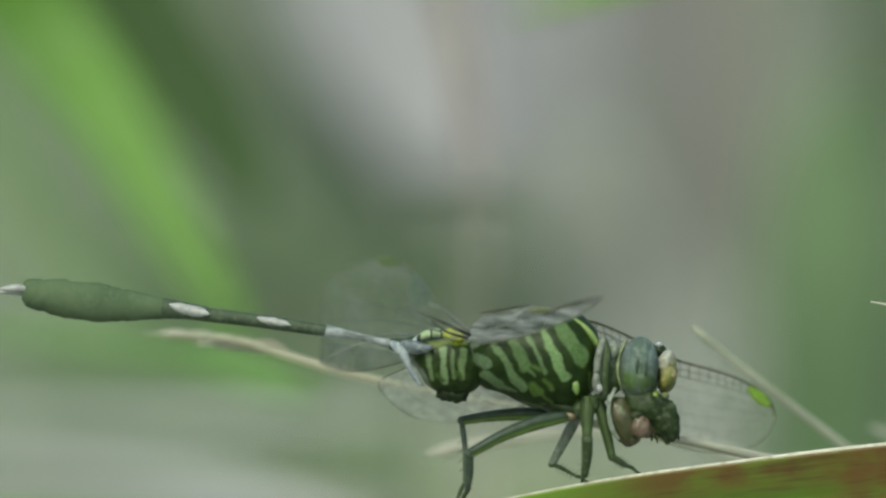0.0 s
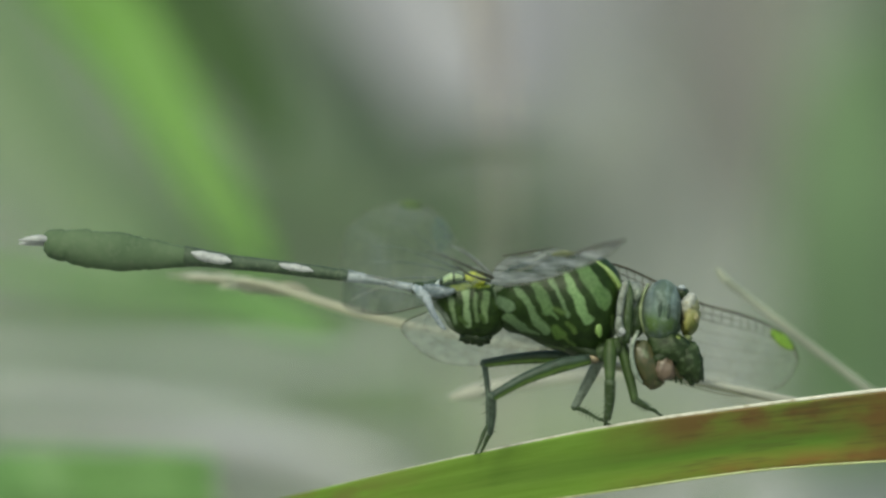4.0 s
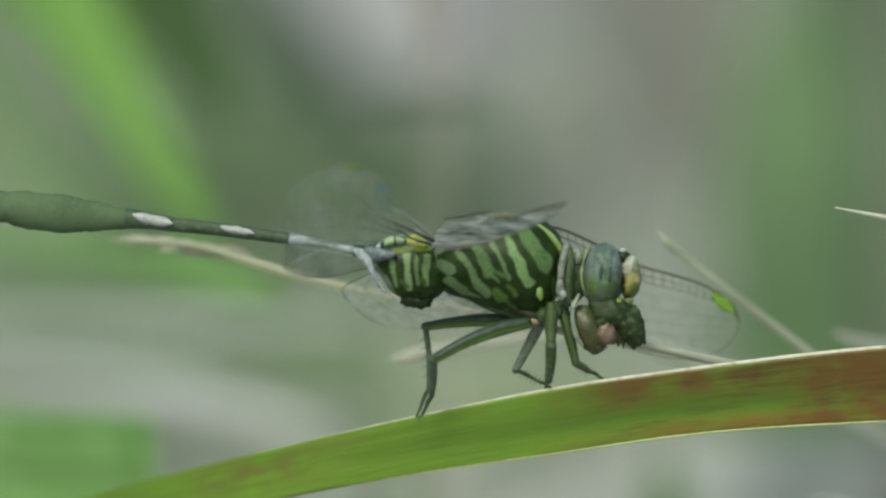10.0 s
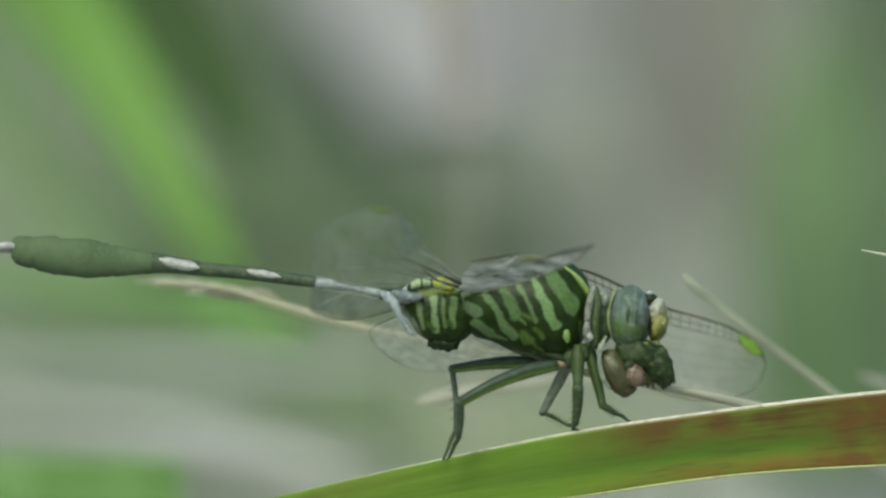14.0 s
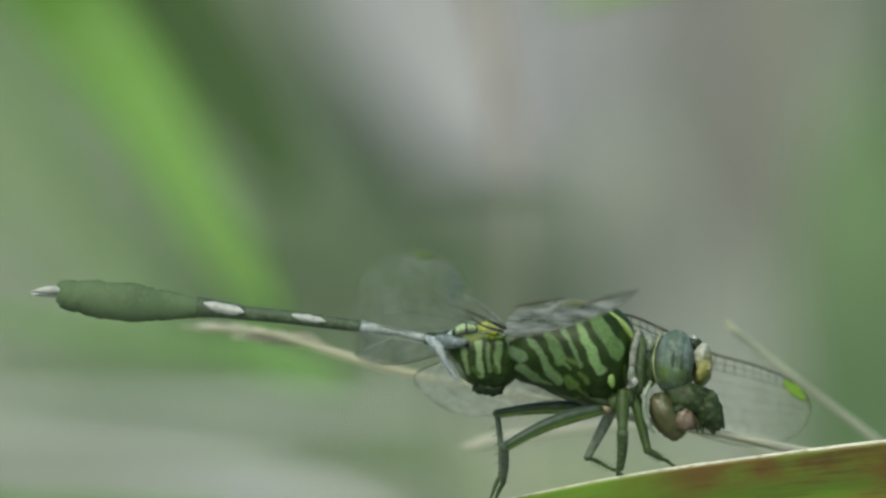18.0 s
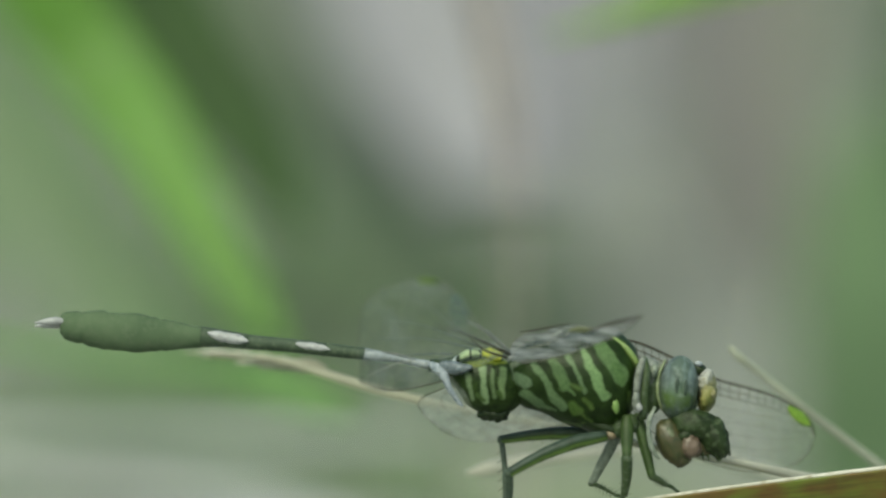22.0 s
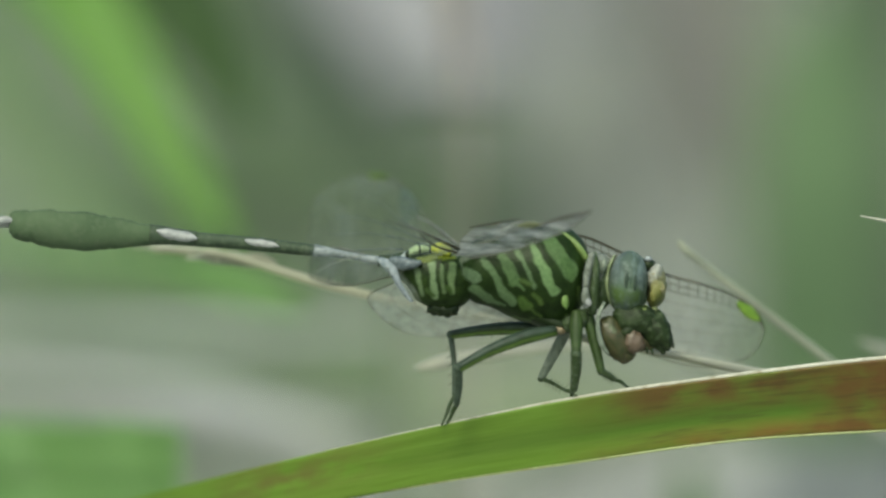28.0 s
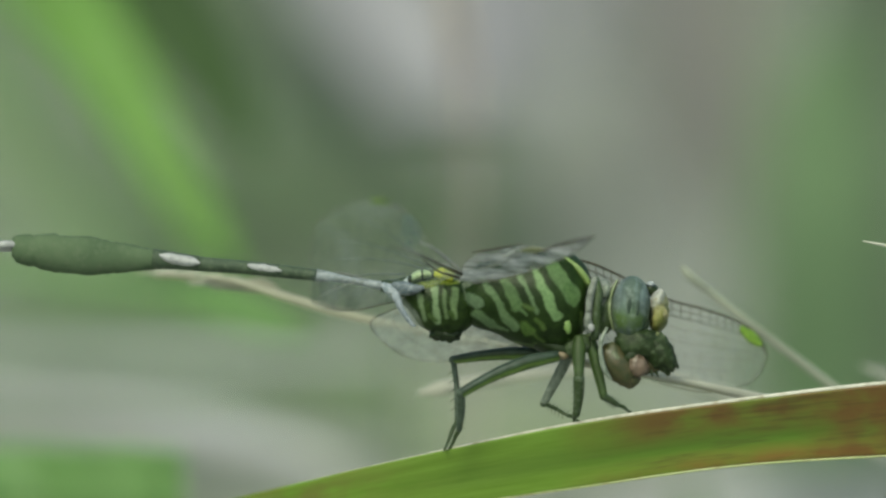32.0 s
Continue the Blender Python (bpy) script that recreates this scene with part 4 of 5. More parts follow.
def perch():
    m, nt, out = graph("perch_leaf_skin")
    tc = nt.nodes.new("ShaderNodeTexCoord")
    sep = nt.nodes.new("ShaderNodeSeparateXYZ")
    nt.links.new(tc.outputs["UV"], sep.inputs[0])
    mp = nt.nodes.new("ShaderNodeMapping")
    mp.inputs["Scale"].default_value = (8.0, 15.0, 1.0)
    nt.links.new(tc.outputs["UV"], mp.inputs[0])
    streak = node(nt, "TexNoise", Scale=1.0, Detail=6.0, Roughness=0.65)
    nt.links.new(mp.outputs[0], streak.inputs["Vector"])
    blotch = node(nt, "TexNoise", Scale=1.0, Detail=4.0, Roughness=0.5)
    mp2 = nt.nodes.new("ShaderNodeMapping")
    mp2.inputs["Scale"].default_value = (2.6, 34.0, 1.0)
    nt.links.new(tc.outputs["UV"], mp2.inputs[0])
    nt.links.new(mp2.outputs[0], blotch.inputs["Vector"])
    def grey_ramp(stops, fac):
        return ramp(nt, [(p, (q, q, q)) for p, q in stops], fac)

    def times(a, b):
        q = nt.nodes.new("ShaderNodeMath")
        q.operation = "MULTIPLY"
        nt.links.new(a, q.inputs[0])
        nt.links.new(b, q.inputs[1])
        return q.outputs[0]
    u, v = sep.outputs[0], sep.outputs[1]
    patchy = grey_ramp([(0.36, 0.0), (0.56, 1.0)], blotch.outputs[0])
    spread = grey_ramp([(0.30, 0.25), (0.60, 1.0)], blotch.outputs[0])
    col = ramp(nt, [(0.28, (0.155, 0.270, 0.030)), (0.72, (0.235, 0.385, 0.062))], streak.outputs[0])
    col = mixed(nt, times(grey_ramp([(0.40, 0.0), (0.50, 0.55), (0.60, 0.75)], v), grey_ramp([(0.2, 0.1), (0.42, 1.0), (0.55, 0.9), (0.75, 0.25)], u)), col, (0.085, 0.155, 0.022))
    # an older stain near the bend, then margins that dry first, upper before lower, towards the tip
    col = mixed(nt, times(times(grey_ramp([(0.30, 0.0), (0.36, 0.8), (0.40, 0.7), (0.45, 0.1), (0.52, 0.0)], v), grey_ramp([(0.25, 0.2), (0.6, 1.0), (0.9, 0.6)], u)), patchy), col, (0.19, 0.155, 0.05))
    col = mixed(nt, times(times(grey_ramp([(0.525, 0.0), (0.575, 0.95), (0.62, 1.0)], v), grey_ramp([(0.40, 0.0), (0.62, 0.75), (0.8, 1.0)], u)), spread), col, (0.165, 0.098, 0.032))
    col = mixed(nt, times(times(grey_ramp([(0.52, 0.0), (0.60, 0.8), (0.66, 1.0)], v), grey_ramp([(0.10, 1.0), (0.34, 0.0)], u)), spread), col, (0.27, 0.155, 0.042))
    col = mixed(nt, times(grey_ramp([(0.645, 0.0), (0.675, 0.85), (0.72, 1.0)], v), spread), col, (0.165, 0.086, 0.028))
    dark_streak = times(grey_ramp([(0.52, 0.0), (0.58, 0.45), (0.7, 0.5)], v), grey_ramp([(0.50, 0.0), (0.62, 1.0)], streak.outputs[0]))
    col = mixed(nt, dark_streak, col, (0.07, 0.045, 0.018))
    surface(nt, out, col, 0.5, 0, streak.outputs[0], 0.4, 0.00012, 0.35, 0.25)
    rows = []
    for x, d, y, w in PERCH_ROWS:
        p = world_at(x, d, y)
        rows.append((*p, w / 1000, 0.00016))
    leaf = blade("grass_leaf", [(-0.12, 0.30, 0.0, 0.0035, 0.0006)] + rows, (VIEW.to_3x3() @ Vector((0.05, -0.30, 1.0))), m,
                 "long arching green grass leaf with a brown dried upper edge", "leaf", 150, 16, 0.10)
    rim = bmesh.new()
    root = leaf.location
    edge_rows = [(*(world_at(x + 0.02, d  - 0.28 * w, y + 0.955 * w) - root), 0.00014 + 0.00007 * min(max((x + 5) / 40, 0), 1), 0.00018) for x, d, y, w in PERCH_ROWS]
    sweep(rim, edge_rows, (0, 0, 1), 90, 8)
    margin = speckled("leaf_margin_skin", (0.45, 0.44, 0.37), (0.60, 0.58, 0.51), 300, (0.26, 0.22, 0.13), 1500, 0.5)
    part("leaf_margin", rim, margin, leaf, "pale thickened leaf edge")
    keel = bmesh.new()
    sweep(keel, [(*(world_at(x - 0.02, d + 0.22 * w, y - 0.985 * w) - root), 0.00011, 0.00012) for x, d, y, w in PERCH_ROWS], (0, 0, 1), 90, 8)
    part("leaf_margin", keel, speckled("lower_margin_skin", (0.36, 0.42, 0.16), (0.50, 0.54, 0.28), 300, (0.30, 0.26, 0.12), 1500, 0.5), leaf, "thin yellow-green lower leaf edge")
    return leaf


perch()

straw = leaf_material("straw_skin", (0.50, 0.50, 0.385), (0.66, 0.65, 0.53), None, 0.5, 20, 0.5)
straw_green = leaf_material("straw_green_skin", (0.47, 0.50, 0.39), (0.60, 0.62, 0.51), None, 0.5, 20, 0.3)
white_straw = leaf_material("bleached_straw_skin", (0.55, 0.55, 0.46), (0.72, 0.72, 0.64), None, 0.5, 20, 0.3)


def stalk(name, pts, radius, material, label, category, ground_at, flat=1.0, n=50):
    """A stalk from its root on the ground through places of the tilted frame (mm)."""
    rows = [(*ground_at, radius / 1000 * 1.2, radius / 1000 * 1.2)]
    for x, d, z, r in pts:
        rows.append((*world_at(x, d, z), r / 1000, r / 1000 * flat))
    return blade(name, rows, (VIEW.to_3x3() @ Vector((0, 0, 1))), material, label, category, n, 8)


# seeding stalk that lies behind the insect
culm = stalk("grass_stalk", [(80.44, 70, -95.63, 0.6), (57.29, 50, -26.51, 0.6), (32.78, 16, -10.69, 0.50), (23.30, 7, -8.67, 0.36), (17.40, 5, -7.40, 0.30), (11.55, 5.5, -6.32, 0.30), (4.86, 9, -4.92, 0.32), (-0.17, 12, -4.00, 0.34), (-5.22, 12, -2.98, 0.34), (-9.43, 12, -1.93, 0.38), (-12.81, 13, -0.88, 0.34), (-15.35, 14, -0.10, 0.28), (-20.47, 17, 0.45, 0.16), (-23.03, 18, 0.62, 0.06)],
             0.6, straw, "pale straw-coloured grass stalk with a withered seed head", "grass stalk", (0.10, 0.16, 0.0), n=110)
husk_dice = random.Random(4)
for k in range(26):
    a = husk_dice.random()
    c = mm(across(470 - 175 * a), 14.5 + 2.5 * a + husk_dice.uniform(-0.8, 0.8), upward(454 - 22 * a) + husk_dice.uniform(-0.30, 0.30))
    droop = husk_dice.uniform(-0.25, 0.15)
    bm = sweep(bmesh.new(), [(*(VIEW @ (c + mm(1.0, 0, -0.35)) - culm.location), 0.00008, 0.00008),
                             (*(VIEW @ (c + mm(0, 0.2, 0.05 + droop * 0.3)) - culm.location), husk_dice.uniform(0.00018, 0.0003), 0.0002),
                             (*(VIEW @ (c + mm(-2.2, 0.3, 0.2 + droop)) - culm.location), 0.00004, 0.00004)], (0, 0, 1), 8, 8)
    part("husk", bm, (straw_green, straw, white_straw)[k % 3], culm)
sheath = sweep(bmesh.new(), [(*(world_at(*q) - culm.location), w, 0.0001) for q, w in (((28.90, 11.5, -9.90), 0.0005), ((23.30, 6.2, -8.63), 0.00034), ((18.24, 4.4, -7.53), 0.00022), ((14.47, 4.6, -6.90), 0.00016))], (0, 0, 1), 20, 8)
part("sheath", sheath, white_straw, culm, "bleached papery leaf sheath")

broken_stalk = stalk("grass_stalk", [(98.16, 70, -135.50, 0.6), (63.55, 45, -43.74, 0.6), (43.46, 30, -19.21, 0.5), (29.09, 20, -7.59, 0.34), (23.51, 17, -3.34, 0.29), (20.11, 16, -0.72, 0.26), (18.49, 15, 0.63, 0.29), (18.07, 15, 1.14, 0.2)], 0.6, straw_green,
      "thin broken pale green grass stalk", "grass stalk", (0.11, 0.12, 0.0), n=80)
stalk("dry_leaf", [(77.31, 90, -92.76, 0.8), (49.01, 60, -23.67, 0.8), (23.87, 34, -9.40, 0.5), (13.49, 28, -6.79, 0.42), (7.52, 24, -6.96, 0.45), (1.54, 21, -7.82, 0.50), (-0.60, 20, -8.20, 0.45), (-1.97, 20, -8.52, 0.12)], 0.8, white_straw,
      "bleached dry grass blade behind the perch", "dry leaf", (0.08, 0.14, 0.0), 0.3, n=80)
stalk("grass_tip", [(101.92, -30, -103.66, 0.7), (78.63, -16, -18.84, 0.6), (58.54, -8, -3.27, 0.45), (40.16, -2, 1.21, 0.25), (33.98, 0, 2.33, 0.17), (30.90, 0, 2.92, 0.05)], 0.7, white_straw,
      "thin bleached grass tip", "grass", (0.12, 0.0, 0.0), n=80)
stalk("dry_leaf", [(92.93, 60, -112.38, 0.9), (69.74, 40, -28.44, 0.9), (44.31, 52, -10.86, 0.9), (36.08, 40, -7.81, 0.6), (32.94, 36, -6.92, 0.32), (31.71, 35, -6.40, 0.08)], 0.8, white_straw,
      "short bleached leaf tip above the perch", "dry leaf", (0.10, 0.10, 0.0), 0.3, n=80)


# ---- ground and the meadow behind, all far out of focus ----
def ground():
    m, nt, out = graph("dry_earth")
    tc = nt.nodes.new("ShaderNodeTexCoord")
    n1 = node(nt, "TexNoise", Scale=1.6, Detail=5.0)
    n2 = node(nt, "TexNoise", Scale=60.0, Detail=6.0)
    for q in (n1, n2):
        nt.links.new(tc.outputs["Object"], q.inputs["Vector"])
    col = ramp(nt, [(0.3, (0.20, 0.215, 0.19)), (0.7, (0.41, 0.405, 0.40))], n1.outputs[0])
    f = ramp(nt, [(0.45, (0, 0, 0)), (0.7, (0.5, 0.5, 0.5))], n2.outputs[0])
    col = mixed(nt, f, col, (0.13, 0.17, 0.07))
    surface(nt, out, col, 0.9, 0, n2.outputs[0], 0.6, 0.01, 0.2)
    bm = bmesh.new()
    bmesh.ops.create_grid(bm, x_segments=90, y_segments=90, size=1.0)
    for v in bm.verts:
        r = max(abs(v.co.x), abs(v.co.y))
        k = 3.0 * r + 900.0 * r ** 6
        v.co.x, v.co.y = v.co.x / max(r, 1e-6) * k, v.co.y / max(r, 1e-6) * k
        v.co.z = 0.012 * noise.noise(v.co * 1.5) * (1 if r < 0.8 else 0) - 0.008
    tagged(link("ground", bm, m), "pale dry earth with thin grass", "ground", kind="structure")


ground()


def far_leaf(pts, ground_at, tone, label, name="grass_leaf", lift=(0.2, -1.0, 0.1), n=48, group="broad leaves behind the perch", wide=None):
    """A broad leaf out of the focus: root on the ground, then places of the tilted frame with half widths (mm)."""
    pts = [(*world_at(x, d, z), w / 1000, 0.0002 + w * 0.00002) for x, d, z, w in pts]
    rows = [(*ground_at, pts[0][3] * 0.6, 0.0012)] + pts
    first, last = Vector(pts[0][:3]), Vector(pts[-1][:3])
    run = VIEW.to_3x3().inverted() @ (last - first)
    across_way = VIEW.to_3x3() @ Vector(wide or (-run.z, 0.15 * run.length, run.x)).normalized()
    ob = blade(name, rows, across_way, tone, label, "leaf", n, 12, 0.12, group)
    rib = sweep(bmesh.new(), [(*(Vector(r[:3]) - ob.location - VIEW.to_3x3() @ Vector((0, 0.0004 + r[4], 0))), r[3] * 0.07, r[3] * 0.05) for r in rows], across_way, n, 6)
    part("midrib", rib, tone, ob)
    return ob


dusk = leaf_material("dusky_leaf_skin", (0.115, 0.155, 0.108), (0.160, 0.200, 0.150), None, 0.5, 14, 0.15)
silver = leaf_material("silver_dead_skin", (0.265, 0.262, 0.307), (0.32, 0.317, 0.362), None, 0.5, 14, 0.15)
pallid = leaf_material("pallid_dead_skin", (0.41, 0.43, 0.415), (0.50, 0.515, 0.50), None, 0.5, 14, 0.2)
verdant = leaf_material("verdant_leaf_skin", (0.27, 0.375, 0.205), (0.35, 0.455, 0.29), None, 0.5, 14, 0.3)
mossy = leaf_material("mossy_leaf_skin", (0.27, 0.375, 0.21), (0.35, 0.455, 0.29), None, 0.5, 14, 0.3)
umber = leaf_material("umber_dry_skin", (0.33, 0.30, 0.29), (0.42, 0.38, 0.365), None, 0.5, 14, 0.2)
chalk = leaf_material("chalky_dead_skin", (0.70, 0.70, 0.70), (0.82, 0.815, 0.81), None, 0.5, 14, 0.2)
plum = leaf_material("plum_dead_skin", (0.33, 0.32, 0.34), (0.40, 0.39, 0.41), None, 0.5, 14, 0.15)
bright = leaf_material("bright_leaf_skin", (0.12, 0.29, 0.028), (0.185, 0.395, 0.055), None, 0.5, 14, 0.4)
lush = leaf_material("lush_leaf_skin", (0.24, 0.365, 0.165), (0.31, 0.445, 0.24), None, 0.5, 14, 0.35)
# green darkened so that the colour itself carries this leaf's shade
deep = leaf_material("shaded_leaf_skin", (0.034, 0.074, 0.019), (0.056, 0.104, 0.031), None, 0.5, 14, 0.12, 0.75)
dull = leaf_material("dull_leaf_skin", (0.25, 0.36, 0.21), (0.36, 0.47, 0.30), None, 0.5, 14, 0.25)
sage = leaf_material("sage_leaf_skin", (0.25, 0.325, 0.215), (0.34, 0.415, 0.305), None, 0.5, 14, 0.3)
faded = leaf_material("faded_leaf_skin", (0.27, 0.36, 0.20), (0.36, 0.44, 0.29), None, 0.5, 14, 0.25)
brown_dry = leaf_material("brown_dry_skin", (0.175, 0.173, 0.165), (0.24, 0.236, 0.215), None, 0.5, 14, 0.2)
bleached = leaf_material("bleached_dead_skin", (0.62, 0.62, 0.62), (0.76, 0.75, 0.75), None, 0.5, 14, 0.2)
lilac_dry = leaf_material("lilac_dead_skin", (0.225, 0.223, 0.262), (0.27, 0.267, 0.303), None, 0.5, 14, 0.1)
grey_dead = leaf_material("grey_dead_skin", (0.165, 0.163, 0.175), (0.215, 0.212, 0.23), None, 0.5, 14, 0.15)
pale_ash = leaf_material("pale_ash_skin", (0.48, 0.50, 0.475), (0.57, 0.59, 0.56), None, 0.5, 14, 0.2)
lime_leaf = leaf_material("lime_leaf_skin", (0.30, 0.50, 0.10), (0.40, 0.60, 0.17), None, 0.5, 14, 0.45)
papery = leaf_material("papery_dead_skin", (0.70, 0.69, 0.73), (0.80, 0.785, 0.82), None, 0.5, 14, 0.05)
ash = leaf_material("ash_leaf_skin", (0.27, 0.335, 0.215), (0.355, 0.405, 0.295), None, 0.5, 14, 0.2)
meadow = leaf_material("meadow_leaf_skin", (0.18, 0.34, 0.11), (0.26, 0.43, 0.17), None, 0.5, 14, 0.3)
fresh = leaf_material("fresh_leaf_skin", (0.28, 0.42, 0.22), (0.35, 0.49, 0.30), None, 0.5, 14, 0.3)
pinkish = leaf_material("pinkish_dry_skin", (0.55, 0.48, 0.46), (0.68, 0.61, 0.58), None, 0.5, 14, 0.3)


def far(u, v, d, w):
    """A place d mm behind the perch, met by the line of sight through the drawing grid, and its half width."""
    k = (1 + d / 1100) / 24.013
    return (u - 784) * k, d, (441 - v) * k, w * k


# tall leaves that arch over from the side and hang their tips into the view
swaying = far_leaf([(-88.28, 210, 110.60, 5), (-57.18, 180, 78.99, 5), far(-160, -480, 150, 90), far(-54, -283, 147, 88), far(88, -83, 145, 78), far(166, 17, 142, 70), far(250, 157, 139, 58), far(352, 330, 135, 40), far(420, 430, 132, 8)], (-0.10, 0.26, 0), bright, "bright green broad grass leaf hanging over")
far_leaf([(-79.56, 230, 122.35, 6), (-48.60, 210, 80.84, 6), far(10, -480, 185, 95), far(140, -283, 178, 95), far(262, -83, 175, 90), far(334, 17, 172, 82), far(394, 105, 168, 60), far(432, 170, 165, 34), far(456, 220, 163, 8)], (-0.13, 0.32, 0), deep, "dark green broad grass leaf with shade put into its colour")
far_leaf([(-120, 380, 40, 4), (-80, 360, 130, 6), far(200, -620, 335, 110), far(310, -283, 322, 110), far(430, -83, 318, 105), far(530, 67, 312, 92), far(640, 180, 305, 64), far(740, 260, 300, 20)], (-0.17, 0.46, 0), dusk, "dusky green grass leaf hanging over")
far_leaf([far(-700, 700, 420, 60), far(-900, -300, 400, 100), far(-200, -1150, 360, 160), far(340, -800, 320, 165), far(560, -480, 305, 150), far(600, -283, 300, 152), far(658, -133, 297, 145), far(722, 0, 294, 122), far(768, 100, 291, 82), far(802, 190, 290, 10)], (-0.15, 0.50, 0), silver, "wide bleached dead leaf hanging over", "dead_leaf", wide=(0.94, 0.1, 0.35))
far_leaf([(-101.78, 330, 104.49, 6), (-73.14, 300, 75.79, 7), (-49.47, 290, 35.26, 4.0), (-43.00, 285, 23.07, 3.8), (-36.57, 280, 13.06, 3.2), (-30.21, 276, 3.65, 2.4), (-24.93, 272, -3.64, 0.8)], (-0.16, 0.38, 0), lush, "green grass leaf hanging over")
far_leaf([(-82.05, 190, 60.07, 1.6), (-57.18, 180, 38.28, 1.5), (-43.27, 170, 19.23, 0.9), (-35.92, 165, 10.06, 0.8), (-30.58, 162, 2.87, 0.6), (-26.24, 160, -3.34, 0.2)], (-0.12, 0.28, 0), faded, "narrow faded leaf hanging over", "dead_leaf")
far_leaf([(77.28, 160, 77.75, 5), (51.81, 122, 49.50, 3.0), far(1472, -313, 108, 38), far(1254, -248, 104, 33), far(1104, -203, 102, 27), far(1004, -168, 101, 17), far(880, -132, 100, 3)], (0.11, 0.24, 0), lime_leaf, "bright green grass leaf crossing above")
# leaves further back, lying across one another
far_leaf([(-96.67, 420, -9.78, 8), (-67.01, 400, 9.65, 8), (-46.26, 390, 17.49, 7.5), (-38.10, 380, 6.16, 7), (-32.28, 370, -7.23, 6), (-27.73, 365, -20.52, 1)], (-0.12, 0.46, 0), verdant, "pale green grass leaf bent over")
far_leaf([(-105.12, 460, 25.40, 9), (-75.11, 450, 40.49, 9), (-53.64, 440, 35.56, 7), (-44.02, 430, 20.27, 6), (-35.68, 420, 1.73, 5), (-31.55, 415, -9.75, 1)], (-0.16, 0.52, 0), verdant, "pale green grass leaf bent over")
far_leaf([far(700, 900, 130, 6), far(690, 420, 128, 5), far(676, 230, 126, 5), far(720, 192, 124, 9), far(800, 184, 122, 12), far(880, 188, 121, 9), far(940, 196, 120, 2)], (0.0, 0.20, 0), dusk, "thin dark green grass leaf bent over")
far_leaf([(-41.70, 520, -47.22, 8), (-33.32, 500, -4.24, 8), (-21.53, 480, 11.07, 7), (-7.13, 470, 11.29, 6.5), (4.72, 460, 8.27, 6), (14.67, 450, 4.11, 4), (19.95, 450, 0.59, 1)], (-0.02, 0.58, 0), dull, "dull green grass leaf bent over")
far_leaf([(-43.67, 480, -46.06, 8), (-34.25, 460, -10.04, 8), (-18.78, 450, 2.35, 7), (-3.50, 440, 2.92, 6.5), (9.27, 430, -0.58, 5), (15.64, 430, -4.05, 1)], (-0.03, 0.54, 0), sage, "grey-green grass leaf bent over")
far_leaf([(96, 470, 40, 5), (64, 460, 130, 7), far(880, -700, 430, 160), far(866, -283, 410, 172), far(870, -83, 405, 165), far(880, 60, 400, 125), far(892, 190, 396, 16)], (0.12, 0.60, 0), lilac_dry, "wide lilac-grey dead leaf hanging over", "dead_leaf", wide=(1.0, 0.1, 0.0))
far_leaf([(94.45, 470, 61.71, 4), (66, 445, 105, 5), far(1230, -620, 420, 120), far(1180, -283, 410, 120), far(1170, -83, 405, 112), far(1182, 60, 400, 88), far(1200, 200, 398, 56), far(1220, 330, 396, 8)], (0.15, 0.56, 0), grey_dead, "pale grey dead leaf hanging over", "dead_leaf", wide=(1.0, 0.1, 0.0))
far_leaf([far(1090, 1100, 345, 90), far(1075, 600, 338, 100), far(1064, 360, 332, 112), far(1050, 250, 328, 98), far(1042, 160, 326, 60), far(1034, 80, 324, 10)], (0.05, 0.44, 0), pale_ash, "ash-grey withered leaf standing upright", "dead_leaf")
far_leaf([(-82.89, 130, -21.89, 3), (-63.74, 120, 3.08, 2.0), far(70, 440, 110, 12), far(274, 462, 105, 20), far(400, 482, 100, 40), far(480, 510, 98, 38), far(560, 548, 97, 6)], (-0.10, 0.18, 0), meadow, "green grass leaf bent low")
# pale dead leaves lying low
far_leaf([(-94.15, 220, -32.93, 5), (-68.38, 205, -10.80, 3.6), far(-150, 584, 200, 13), far(60, 580, 195, 15), far(250, 580, 190, 16), far(440, 578, 186, 15), far(580, 574, 184, 12), far(700, 566, 182, 4)], (-0.12, 0.30, 0), papery, "ash-grey withered leaf lying low", "dead_leaf")
far_leaf([far(790, 1150, 252, 26), far(730, 780, 246, 28), far(640, 656, 242, 30), far(540, 626, 240, 32), far(440, 618, 238, 26), far(340, 622, 236, 6)], (0.03, 0.34, 0), mossy, "dull green leaf bent low")
far_leaf([(-100, 420, -60, 6), far(-330, 760, 345, 100), far(-60, 620, 338, 120), far(200, 585, 332, 120), far(430, 590, 326, 110), far(640, 625, 320, 80), far(780, 670, 318, 10)], (-0.13, 0.46, 0), mossy, "grey-green grass leaf lying low")
far_leaf([(-80, 320, -58, 4), far(-300, 900, 300, 60), far(60, 800, 292, 80), far(330, 780, 286, 90), far(560, 800, 282, 90), far(760, 840, 280, 60), far(940, 900, 278, 8)], (-0.08, 0.42, 0), pale_ash, "ash-grey withered leaf lying low", "dead_leaf")
far_leaf([(-77.53, 280, -44.88, 5), (-45.85, 270, -22.77, 4.6), (-23.41, 262, -16.96, 4.2), (-4.31, 256, -14.43, 4.2), (13.62, 252, -13.26, 3.4), (23.82, 250, -12.73, 0.6)], (-0.06, 0.36, 0), ash, "ash-grey withered leaf lying low", "dead_leaf")
